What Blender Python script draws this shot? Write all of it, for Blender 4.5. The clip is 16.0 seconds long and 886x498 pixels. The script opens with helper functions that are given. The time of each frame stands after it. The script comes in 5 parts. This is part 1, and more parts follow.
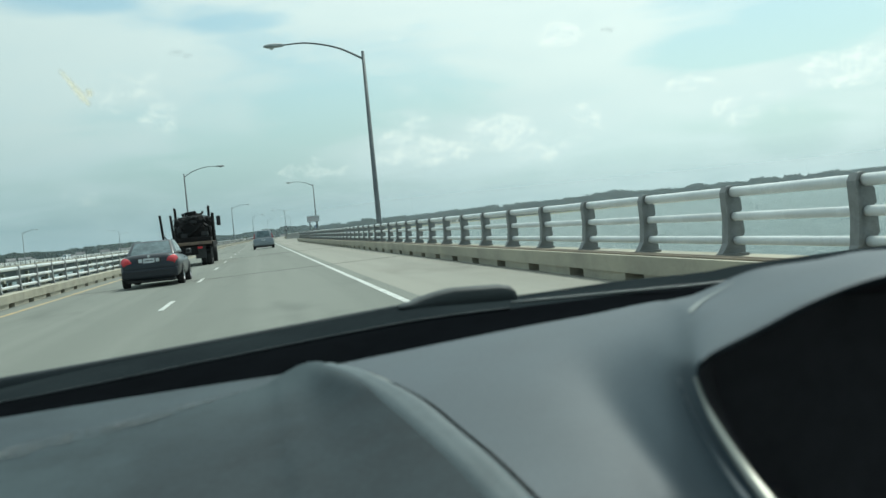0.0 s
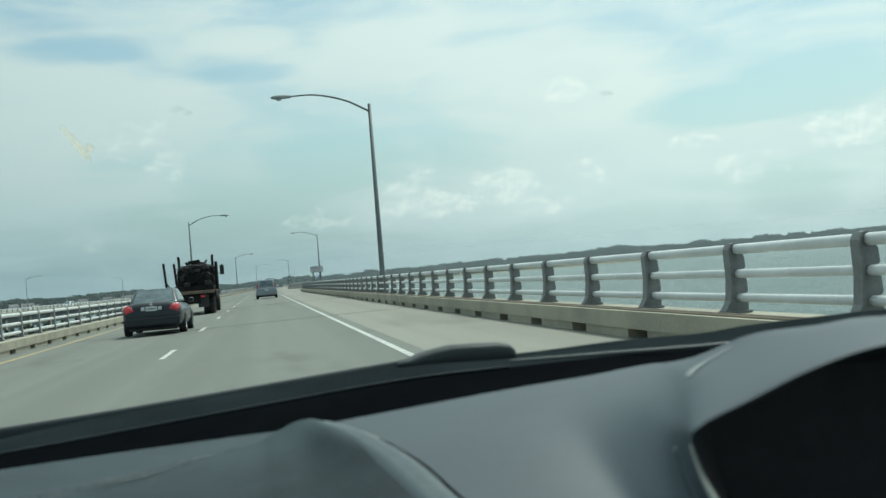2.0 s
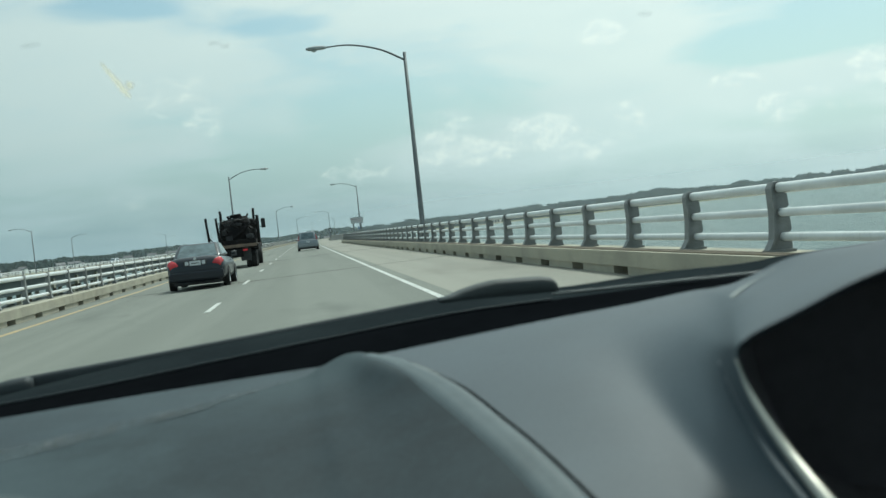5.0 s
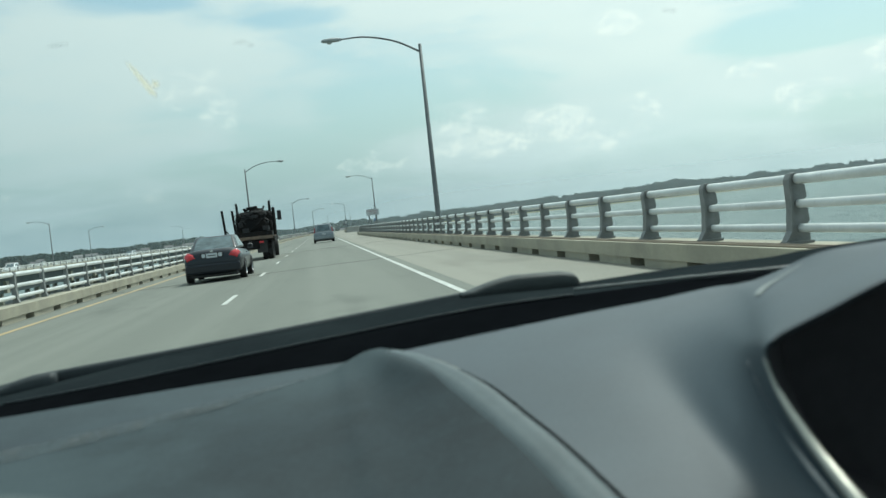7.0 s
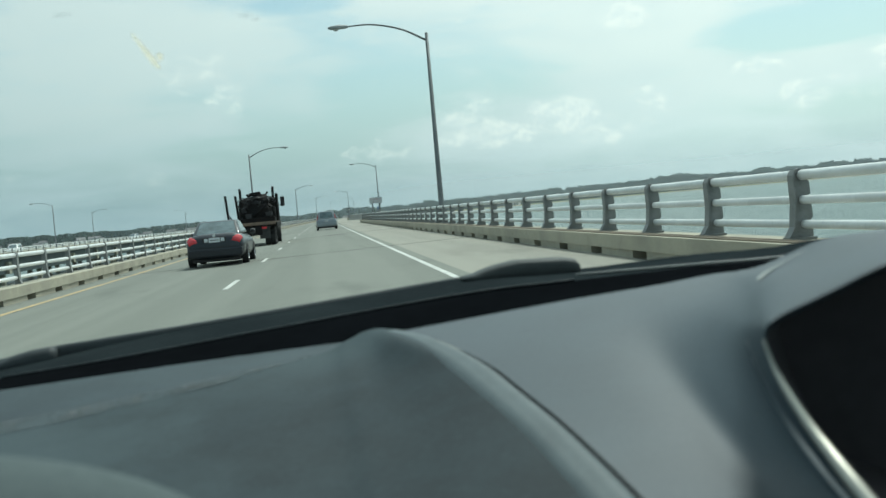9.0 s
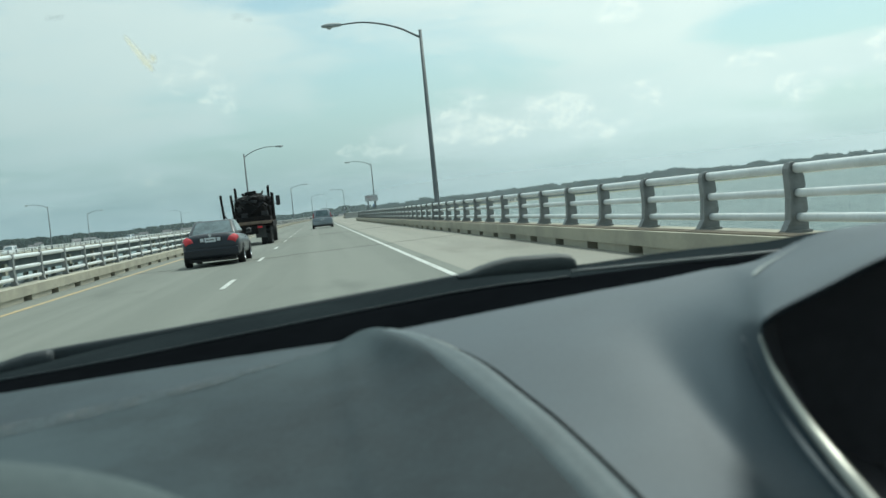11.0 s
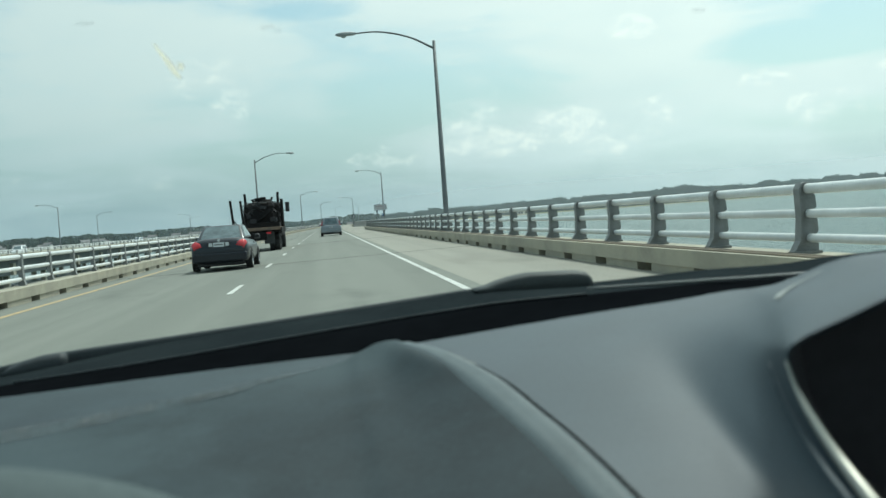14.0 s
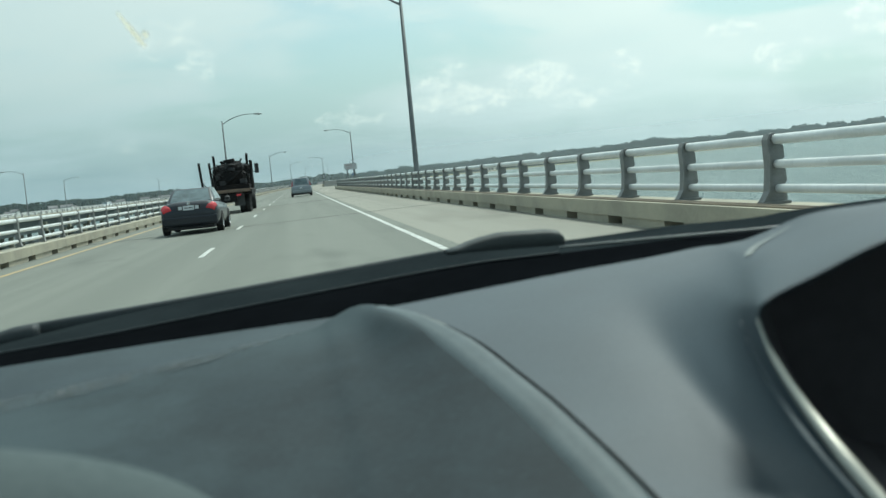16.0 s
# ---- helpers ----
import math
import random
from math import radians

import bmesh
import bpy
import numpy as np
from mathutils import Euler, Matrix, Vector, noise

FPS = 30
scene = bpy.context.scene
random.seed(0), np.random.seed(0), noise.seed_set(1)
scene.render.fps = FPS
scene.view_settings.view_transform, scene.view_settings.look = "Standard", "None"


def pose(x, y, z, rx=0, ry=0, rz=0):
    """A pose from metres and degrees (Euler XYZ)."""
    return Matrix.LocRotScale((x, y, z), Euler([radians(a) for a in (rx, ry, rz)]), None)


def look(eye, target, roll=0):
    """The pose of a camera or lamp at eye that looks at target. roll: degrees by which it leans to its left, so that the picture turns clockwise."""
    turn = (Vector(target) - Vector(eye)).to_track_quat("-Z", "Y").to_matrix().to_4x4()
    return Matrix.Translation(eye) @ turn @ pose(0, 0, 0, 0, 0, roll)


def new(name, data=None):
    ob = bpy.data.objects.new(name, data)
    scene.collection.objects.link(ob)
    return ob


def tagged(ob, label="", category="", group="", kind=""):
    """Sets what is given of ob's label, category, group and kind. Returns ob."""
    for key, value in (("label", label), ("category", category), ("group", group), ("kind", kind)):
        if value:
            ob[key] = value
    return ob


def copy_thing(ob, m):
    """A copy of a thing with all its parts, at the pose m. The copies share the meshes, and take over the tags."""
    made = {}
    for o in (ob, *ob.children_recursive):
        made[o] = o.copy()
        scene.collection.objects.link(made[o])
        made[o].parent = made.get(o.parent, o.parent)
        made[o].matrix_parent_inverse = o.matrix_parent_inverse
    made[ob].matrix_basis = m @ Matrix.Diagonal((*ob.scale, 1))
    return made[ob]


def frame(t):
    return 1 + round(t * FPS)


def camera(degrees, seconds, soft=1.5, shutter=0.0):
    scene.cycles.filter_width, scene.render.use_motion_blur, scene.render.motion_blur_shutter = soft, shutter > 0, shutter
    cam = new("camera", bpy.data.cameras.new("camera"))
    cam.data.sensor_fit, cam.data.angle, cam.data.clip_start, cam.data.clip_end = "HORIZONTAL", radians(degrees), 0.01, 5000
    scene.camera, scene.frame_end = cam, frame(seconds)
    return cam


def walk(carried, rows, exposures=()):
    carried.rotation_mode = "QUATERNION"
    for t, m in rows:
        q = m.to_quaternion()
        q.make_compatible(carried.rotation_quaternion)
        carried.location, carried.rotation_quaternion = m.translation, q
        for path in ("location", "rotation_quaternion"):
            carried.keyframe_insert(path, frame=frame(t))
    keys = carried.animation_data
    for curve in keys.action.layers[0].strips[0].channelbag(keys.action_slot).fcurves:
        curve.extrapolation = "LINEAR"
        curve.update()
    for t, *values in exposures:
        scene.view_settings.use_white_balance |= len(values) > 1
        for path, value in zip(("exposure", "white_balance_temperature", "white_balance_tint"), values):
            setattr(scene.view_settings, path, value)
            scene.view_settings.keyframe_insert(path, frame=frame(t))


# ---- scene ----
from mathutils.bvhtree import BVHTree
cam = camera(44.0, 16.0, soft=1.5)
# focused on the road: what lies near the lens is soft
cam.data.dof.use_dof, cam.data.dof.focus_distance, cam.data.dof.aperture_fstop = True, 60.0, 12.0
PATH = [
    (0.0, 0.0020, -0.0003, 1.1727, -9.558, -1.574, 5.475),
    (0.5, 0.0097, 0.0008, 1.1753, -10.069, -0.486, 4.642),
    (1.0, 0.0137, -0.0034, 1.1710, -10.043, 0.472, 4.208),
    (1.5, 0.0135, -0.0069, 1.1643, -10.662, 0.050, 4.496),
    (2.0, 0.0072, 0.0009, 1.1778, -9.379, 1.176, 4.612),
    (2.5, 0.0045, 0.0018, 1.1774, -8.838, 0.438, 4.734),
    (3.0, 0.0046, 0.0009, 1.1749, -8.773, 0.218, 4.859),
    (3.5, 0.0010, 0.0022, 1.1721, -7.661, -0.097, 4.877),
    (4.0, 0.0055, -0.0021, 1.1620, -7.439, -1.346, 6.114),
    (6.5, 0.0006, 0.0025, 1.1668, -6.949, -1.291, 5.918),
    (7.0, -0.0014, -0.0007, 1.1679, -6.466, -1.675, 6.228),
    (7.5, -0.0022, 0.0015, 1.1603, -6.176, -1.859, 6.239),
    (8.0, -0.0032, 0.0033, 1.1641, -5.904, -1.877, 6.125),
    (8.5, -0.0019, 0.0000, 1.1597, -6.282, -2.073, 5.058),
    (11.0, -0.0007, -0.0002, 1.1610, -6.525, -2.376, 5.725),
    (11.5, -0.0035, -0.0055, 1.1580, -6.352, -2.168, 6.209),
    (12.0, -0.0080, 0.0009, 1.1611, -6.274, -2.355, 6.291),
    (12.5, -0.0158, 0.0054, 1.1718, -5.995, -2.576, 5.985),
    (13.0, -0.0158, 0.0051, 1.1731, -6.099, -2.162, 5.163),
    (13.5, -0.0187, 0.0048, 1.1762, -5.321, -1.738, 4.923),
    (14.0, -0.0109, 0.0027, 1.1650, -6.065, -1.769, 4.198),
    (14.5, -0.0097, -0.0035, 1.1553, -5.988, -3.278, 5.985),
    (15.0, -0.0083, -0.0020, 1.1596, -6.461, -4.153, 6.088),
    (15.5, -0.0105, -0.0035, 1.1547, -6.962, -4.776, 4.703),
    (16.0, -0.0112, 0.0024, 1.1699, -7.610, -4.111, 5.435),
]
walk(cam, [(t, pose(x, y, z, 90 + pitch, roll, yaw)) for t, x, y, z, yaw, pitch, roll in PATH],
     exposures=[(t, e, 6000, -2) for t, e in ((0.0, 0.2), (0.5, 0.1), (1.0, 0.03), (2.0, 0.05), (3.0, 0.08), (4.0, 0.09), (6.5, 0.12), (7.0, 0.17), (11.5, 0.18), (13.0, 0.22), (13.5, 0.24), (14.5, 0.18), (16.0, 0.23))])

# ---- light ----
SUN_ELEV, SUN_AZ = radians(60), radians(41)      # azimuth measured from straight ahead to the right
sun_dir = Vector((math.sin(SUN_AZ) * math.cos(SUN_ELEV), math.cos(SUN_AZ) * math.cos(SUN_ELEV), math.sin(SUN_ELEV)))
sun = new("sun", bpy.data.lights.new("sun", "SUN"))
sun.data.energy, sun.data.angle, sun.data.color = 2.6, radians(12.0), (1.0, 0.965, 0.89)
sun.matrix_world = look(sun_dir * 100, (0, 0, 0))


class Tree:
    """Short hand for building node trees."""

    def __init__(self, tree):
        self.t = tree

    def add(self, kind, ins=None, operation=""):
        n = self.t.nodes.new(kind)
        if operation:
            n.operation = operation
        for k, v in (ins or {}).items():
            self.put(n.inputs[k], v)
        return n

    def put(self, socket, v):
        if isinstance(v, bpy.types.NodeSocket):
            self.t.links.new(v, socket)
        elif isinstance(v, bpy.types.Node):
            self.t.links.new(v.outputs[0], socket)
        else:
            socket.default_value = v

    def math(self, op, a, b=0.0, c=0.0, clamp=False):
        n = self.t.nodes.new("ShaderNodeMath")
        n.operation, n.use_clamp = op, clamp
        for i, v in enumerate((a, b, c)):
            self.put(n.inputs[i], v)
        return n.outputs[0]

    def smooth(self, v, lo, hi):
        n = self.t.nodes.new("ShaderNodeMapRange")
        n.interpolation_type = "SMOOTHSTEP"
        self.put(n.inputs[0], v)
        n.inputs[1].default_value, n.inputs[2].default_value = lo, hi
        return n.outputs[0]

    def noise(self, vec, scale, detail=4.0, rough=0.55, distort=0.0):
        n = self.t.nodes.new("ShaderNodeTexNoise")
        self.put(n.inputs["Vector"], vec)
        n.inputs["Scale"].default_value, n.inputs["Detail"].default_value = scale, detail
        n.inputs["Roughness"].default_value, n.inputs["Distortion"].default_value = rough, distort
        return n.outputs[0]

    def mix(self, fac, a, b):
        n = self.t.nodes.new("ShaderNodeMix")
        n.data_type = "RGBA"
        self.put(n.inputs[0], fac)
        self.put(n.inputs[6], a if not isinstance(a, tuple) else (*a, 1.0)[:4])
        self.put(n.inputs[7], b if not isinstance(b, tuple) else (*b, 1.0)[:4])
        return n.outputs[2]


world = bpy.data.worlds.new("sky")
scene.world = world
world.use_nodes = True
wt = Tree(world.node_tree)
world.node_tree.nodes.clear()
sky = wt.add("ShaderNodeTexSky")
sky.sky_type, sky.sun_disc, sky.sun_elevation, sky.sun_rotation = "NISHITA", False, SUN_ELEV, SUN_AZ
sky.air_density, sky.dust_density, sky.ozone_density = 1.0, 2.0, 1.0
coords = wt.add("ShaderNodeTexCoord").outputs["Generated"]
sep = wt.add("ShaderNodeSeparateXYZ", {0: coords})
dx, dy, dz = sep.outputs[0], sep.outputs[1], sep.outputs[2]
azim = wt.math("ARCTAN2", dx, dy)


def spots(rows):
    """Soft ovals in the sky at azimuth, elevation, with their half width and height, in degrees, and strength."""
    total = None
    for az, el, wide, tall, k in rows:
        across = wt.math("DIVIDE", wt.math("SUBTRACT", azim, radians(az)), radians(wide))
        above = wt.math("DIVIDE", wt.math("SUBTRACT", dz, math.sin(radians(el))), radians(tall))
        d2 = wt.math("ADD", wt.math("MULTIPLY", across, across), wt.math("MULTIPLY", above, above))
        g = wt.math("MULTIPLY", wt.math("SUBTRACT", 1.0, wt.smooth(d2, 0.0, 1.4)), k)
        total = g if total is None else wt.math("MAXIMUM", total, g)
    return total


flat = wt.add("ShaderNodeMapping", {"Vector": coords, "Scale": (1.0, 1.0, 2.6)}).outputs[0]
tilted = wt.add("ShaderNodeMapping", {"Vector": coords, "Scale": (1.0, 1.0, 4.2), "Rotation": (0.0, 0.35, 0.0)}).outputs[0]
big = wt.noise(flat, 2.6, 6, 0.55, 0.7)
fine = wt.noise(tilted, 7.0, 9, 0.62, 0.5)
gaps = spots([(-8.0, 12.3, 3.8, 0.8, 0.16), (0.2, 10.9, 2.8, 0.55, 0.11), (-12.5, 13.6, 5.0, 0.7, 0.10), (24.5, 7.2, 5.0, 1.1, 0.20), (29.0, 8.0, 4.0, 1.6, 0.18),
              (4.0, 6.2, 4.0, 2.2, 0.15), (27.6, 2.6, 2.6, 1.5, 0.14), (-2.0, 3.6, 9.0, 1.8, 0.07)])
banks = spots([(-9.5, 9.6, 6.0, 2.6, 0.15), (-5.0, 9.0, 5.0, 2.0, 0.13), (-12.0, 6.4, 4.0, 1.6, 0.08), (0.0, 12.5, 3.2, 0.8, 0.16), (6.5, 11.4, 5.0, 2.0, 0.10), (11.0, 3.5, 7.0, 1.5, 0.13), (-7.0, 4.6, 8.0, 1.2, 0.06), (15.5, 9.5, 6.5, 3.0, 0.15), (18.0, 5.5, 5.5, 2.4, 0.13), (24.0, 5.2, 6.0, 1.2, 0.14)])
cover = wt.math("ADD", wt.math("ADD", wt.math("MULTIPLY", big, 0.30), wt.math("MULTIPLY", fine, 0.52)), 0.065)
cover = wt.math("SUBTRACT", wt.math("ADD", cover, banks), gaps)
veil = wt.smooth(cover, 0.33, 0.60)
round_ = wt.add("ShaderNodeMapping", {"Vector": coords, "Scale": (1.0, 1.0, 1.45)}).outputs[0]
above_ = wt.add("ShaderNodeMapping", {"Vector": coords, "Scale": (1.0, 1.0, 1.45), "Location": (-0.0025, 0.0, 0.006)}).outputs[0]
puff = wt.noise(round_, 32.0, 7, 0.58, 0.2)
puff_above = wt.noise(above_, 32.0, 7, 0.58, 0.2)
heap = spots([(8.2, 4.5, 2.0, 1.3, 1.0), (9.2, 3.6, 3.6, 0.9, 1.0), (3.2, 3.1, 2.4, 0.9, 0.6), (12.6, 4.2, 2.8, 1.3, 1.0), (14.7, 3.4, 3.4, 1.1, 0.85), (16.9, 4.5, 1.9, 1.0, 0.75), (25.4, 4.0, 3.2, 1.1, 0.78),
              (23.1, 5.6, 2.0, 0.6, 0.68), (16.5, 8.85, 1.4, 0.8, 1.0), (-6.2, 8.1, 2.7, 1.4, 0.9), (-4.3, 6.6, 1.3, 1.5, 0.7), (-8.9, 2.6, 2.4, 0.7, 0.55), (30.5, 5.4, 3.5, 1.2, 0.9)])
cumulus = wt.smooth(wt.math("ADD", puff, wt.math("MULTIPLY", heap, 0.36)), 0.64, 0.92)
rim = wt.smooth(wt.math("SUBTRACT", puff, puff_above), -0.10, 0.13)
low_haze = wt.math("SUBTRACT", 1.0, wt.smooth(dz, 0.0, 0.16))
# cloud brightens towards the sun's side
toward = wt.add("ShaderNodeVectorMath", {0: coords, 1: (0.418, 0.326, 0.848)}, operation="DOT_PRODUCT").outputs["Value"]
glow = wt.smooth(toward, 0.15, 0.85)
low_glow = wt.math("MAXIMUM", glow, wt.math("MULTIPLY", wt.smooth(azim, radians(-4.0), radians(22.0)), 0.70))
clear = wt.mix(1.0, (0, 0, 0), sky.outputs[0])
blue = wt.add("ShaderNodeVectorMath", {0: clear, 1: (0.125, 0.130, 0.112)}, operation="MULTIPLY").outputs[0]
blue = wt.mix(wt.math("ADD", 0.35, wt.math("MULTIPLY", low_haze, 0.45)), blue, wt.mix(low_glow, (0.225, 0.340, 0.40), (0.68, 0.83, 0.86)))
cloud_col = wt.mix(glow, (0.515, 0.572, 0.560), (1.01, 1.02, 0.95))
cloud_col = wt.mix(wt.math("MULTIPLY", low_haze, 0.55), cloud_col, wt.mix(low_glow, (0.245, 0.355, 0.405), (0.86, 0.955, 0.94)))
shade = wt.smooth(wt.noise(tilted, 4.0, 7, 0.6, 0.4), 0.40, 0.66)
cloud_col = wt.mix(wt.math("MULTIPLY", shade, 0.16), cloud_col, (0.46, 0.58, 0.62))
col = wt.mix(wt.math("MULTIPLY", veil, 0.86), blue, cloud_col)
lit = wt.mix(rim, wt.mix(glow, (0.53, 0.60, 0.60), (0.93, 0.96, 0.92)), wt.mix(glow, (0.70, 0.73, 0.68), (1.18, 1.14, 1.03)))
col = wt.mix(wt.math("MULTIPLY", cumulus, 0.56), col, lit)
back = wt.add("ShaderNodeBackground", {"Color": col, "Strength": 1.0})
wt.t.links.new(back.outputs[0], wt.add("ShaderNodeOutputWorld").inputs[0])


# ---- materials ----
def mat(name, a, b=None, rough=0.6, metal=0.0, scale=3.0, fine_scale=40.0, bump=0.1, spec=0.5, coat=0.0, bump_dist=0.01, vary=0.0):
    """A principled surface: colours a and b mixed by broad stains and fine grain, with a small relief."""
    m = bpy.data.materials.new(name)
    m.use_nodes = True
    t = Tree(m.node_tree)
    p = m.node_tree.nodes["Principled BSDF"]
    b = b or tuple(c * 0.7 for c in a)
    pos = t.add("ShaderNodeTexCoord").outputs["Object"]
    broad = t.noise(pos, scale, 5, 0.6, 0.3)
    grain = t.noise(pos, fine_scale, 3, 0.6)
    k = t.smooth(t.math("ADD", t.math("MULTIPLY", broad, 0.65), t.math("MULTIPLY", grain, 0.35)), 0.35, 0.65)
    c = t.mix(k, a, b)
    if vary:
        r = t.add("ShaderNodeObjectInfo").outputs["Random"]
        c = t.mix(t.math("MULTIPLY", r, vary), c, tuple(v * 0.6 for v in a))
    t.put(p.inputs["Base Color"], c)
    t.put(p.inputs["Roughness"], t.math("ADD", rough - 0.06, t.math("MULTIPLY", grain, 0.12), clamp=True))
    p.inputs["Metallic"].default_value = metal
    p.inputs["Specular IOR Level"].default_value = spec
    p.inputs["Coat Weight"].default_value = coat
    p.inputs["Coat Roughness"].default_value = 0.08
    if bump:
        bn = t.add("ShaderNodeBump", {"Height": t.math("ADD", grain, t.math("MULTIPLY", broad, 0.5)), "Strength": bump, "Distance": bump_dist})
        t.put(p.inputs["Normal"], bn.outputs[0])
    return m


M_conc = mat("parapet_concrete", (0.43, 0.395, 0.305), (0.30, 0.278, 0.222), 0.85, scale=0.8, fine_scale=25, bump=0.2)
M_barrier = mat("barrier_concrete", (0.36, 0.35, 0.32), (0.28, 0.275, 0.255), 0.85, scale=0.6, fine_scale=25, bump=0.2)


def deck_material(name, a, b, c):
    """Concrete deck worn along the lanes, with long tracks, stains and fine grain."""
    m = bpy.data.materials.new(name)
    m.use_nodes = True
    t = Tree(m.node_tree)
    p = m.node_tree.nodes["Principled BSDF"]
    pos = t.add("ShaderNodeTexCoord").outputs["Object"]
    tracks = t.noise(t.add("ShaderNodeMapping", {"Vector": pos, "Scale": (0.9, 0.012, 1)}).outputs[0], 1.0, 4, 0.6)
    stains = t.noise(t.add("ShaderNodeMapping", {"Vector": pos, "Scale": (0.35, 0.12, 1)}).outputs[0], 1.0, 6, 0.65, 0.6)
    grain = t.noise(pos, 22.0, 4, 0.7)
    blots = t.noise(t.add("ShaderNodeMapping", {"Vector": pos, "Scale": (0.5, 0.16, 1), "Location": (3.1, 1.7, 0)}).outputs[0], 1.0, 3, 0.5)
    col = t.mix(t.smooth(tracks, 0.36, 0.64), a, b)
    col = t.mix(t.math("MULTIPLY", t.smooth(stains, 0.52, 0.72), 0.6), col, c)
    col = t.mix(t.math("MULTIPLY", t.smooth(blots, 0.60, 0.74), 0.7), col, tuple(v * 0.8 for v in c))
    col = t.mix(t.math("MULTIPLY", grain, 0.25), col, c)
    t.put(p.inputs["Base Color"], col)
    p.inputs["Roughness"].default_value = 0.85
    bn = t.add("ShaderNodeBump", {"Height": grain, "Strength": 0.3, "Distance": 0.01})
    t.put(p.inputs["Normal"], bn.outputs[0])
    return m


M_road = deck_material("worn_lane_concrete", (0.1906, 0.1953, 0.1674), (0.1581, 0.1637, 0.1395), (0.1163, 0.1209, 0.1042))
M_shoulder = deck_material("worn_shoulder_concrete", (0.285, 0.272, 0.228), (0.240, 0.230, 0.194), (0.185, 0.176, 0.150))
M_white = mat("white_road_paint", (0.68, 0.68, 0.64), (0.36, 0.36, 0.33), 0.7, scale=4, fine_scale=22, bump=0.1)
M_yellow = mat("worn_yellow_road_paint", (0.54, 0.37, 0.16), (0.32, 0.27, 0.17), 0.75, scale=5, fine_scale=14, bump=0.1)
M_rail = mat("white_rail_paint", (0.76, 0.77, 0.76), (0.62, 0.63, 0.62), 0.45, scale=1.5, fine_scale=20, bump=0.05, vary=0.15)
M_post = mat("weathered_post_paint", (0.25, 0.255, 0.25), (0.16, 0.165, 0.16), 0.6, scale=5, fine_scale=30, bump=0.1, vary=0.3)
M_pole = mat("weathered_lamp_steel", (0.19, 0.20, 0.20), (0.12, 0.128, 0.13), 0.55, 0.3, scale=1.5, fine_scale=25, bump=0.05)
M_lamp = mat("lamp_head_grey", (0.42, 0.43, 0.43), (0.33, 0.34, 0.34), 0.5, scale=5, bump=0.05)
M_lens = mat("lamp_lens", (0.55, 0.56, 0.54), (0.45, 0.46, 0.45), 0.2, bump=0)
M_rust = mat("rusty_conduit", (0.34, 0.27, 0.20), (0.26, 0.21, 0.16), 0.8, scale=2)
M_girder = mat("weathered_girder_paint", (0.11, 0.125, 0.12), (0.07, 0.085, 0.082), 0.7, scale=0.3, fine_scale=3, bump=0.1)
M_dark = mat("scupper_dark", (0.03, 0.03, 0.03), (0.02, 0.02, 0.02), 0.9)
M_signw = mat("sign_white", (0.62, 0.62, 0.62), (0.52, 0.52, 0.53), 0.4, scale=2, bump=0.02)
M_signred = mat("sign_letter_red", (0.28, 0.09, 0.09), (0.20, 0.07, 0.08), 0.5, bump=0)
M_signblk = mat("sign_black", (0.03, 0.03, 0.035), None, 0.5, bump=0)
M_signblue = mat("sign_blue", (0.07, 0.16, 0.30), (0.05, 0.12, 0.24), 0.45, bump=0)
M_barrel = mat("yellow_barrel_plastic", (0.72, 0.42, 0.07), (0.58, 0.34, 0.07), 0.5, scale=3, bump=0.05)
M_lid = mat("black_lid_plastic", (0.035, 0.035, 0.04), None, 0.5)
M_navy = mat("dark_car_paint", (0.006, 0.009, 0.016), (0.009, 0.012, 0.020), 0.32, 0.0, scale=1.0, bump=0.0, coat=0.45, spec=0.3)
M_silver = mat("grey_van_paint", (0.23, 0.26, 0.28), (0.19, 0.215, 0.235), 0.35, 0.4, scale=1.0, bump=0.0, coat=0.7)
M_whitecar = mat("white_van_paint", (0.75, 0.76, 0.77), (0.66, 0.67, 0.68), 0.35, bump=0, coat=0.6)
M_carglass = mat("tinted_car_glass", (0.12, 0.17, 0.185), (0.05, 0.075, 0.085), 0.06, bump=0, spec=0.8)
M_tyre = mat("tyre_rubber", (0.018, 0.018, 0.018), None, 0.8, scale=20, bump=0.1)
M_rim = mat("alloy_rim", (0.55, 0.56, 0.57), (0.42, 0.43, 0.44), 0.3, 0.9, bump=0)
M_tail = mat("red_lamp_lens", (0.62, 0.03, 0.04), (0.42, 0.02, 0.03), 0.2, bump=0, coat=0.5)
M_vantail = mat("dull_red_lamp_lens", (0.26, 0.035, 0.04), (0.18, 0.025, 0.03), 0.3, bump=0)
M_plate = mat("plate_white", (0.62, 0.64, 0.66), (0.52, 0.54, 0.57), 0.4, bump=0)
M_chrome = mat("chrome", (0.65, 0.65, 0.66), (0.5, 0.5, 0.51), 0.15, 1.0, bump=0)
M_blk = mat("black_trim", (0.02, 0.02, 0.022), None, 0.6)
M_truck = mat("black_truck_paint", (0.008, 0.008, 0.009), (0.016, 0.014, 0.013), 0.75, scale=2.5, bump=0.15, spec=0.15)
M_bed = mat("weathered_bed_timber", (0.20, 0.14, 0.10), (0.11, 0.085, 0.07), 0.8, scale=4, bump=0.3)
M_mudflap = mat("grey_mudflap", (0.06, 0.06, 0.06), (0.035, 0.035, 0.035), 0.75)
M_dash = mat("grey_dash_vinyl", (0.0325, 0.0515, 0.0655), (0.0262, 0.0415, 0.0532), 0.58, scale=9, fine_scale=420, bump=0.10, bump_dist=0.0006, spec=0.62)
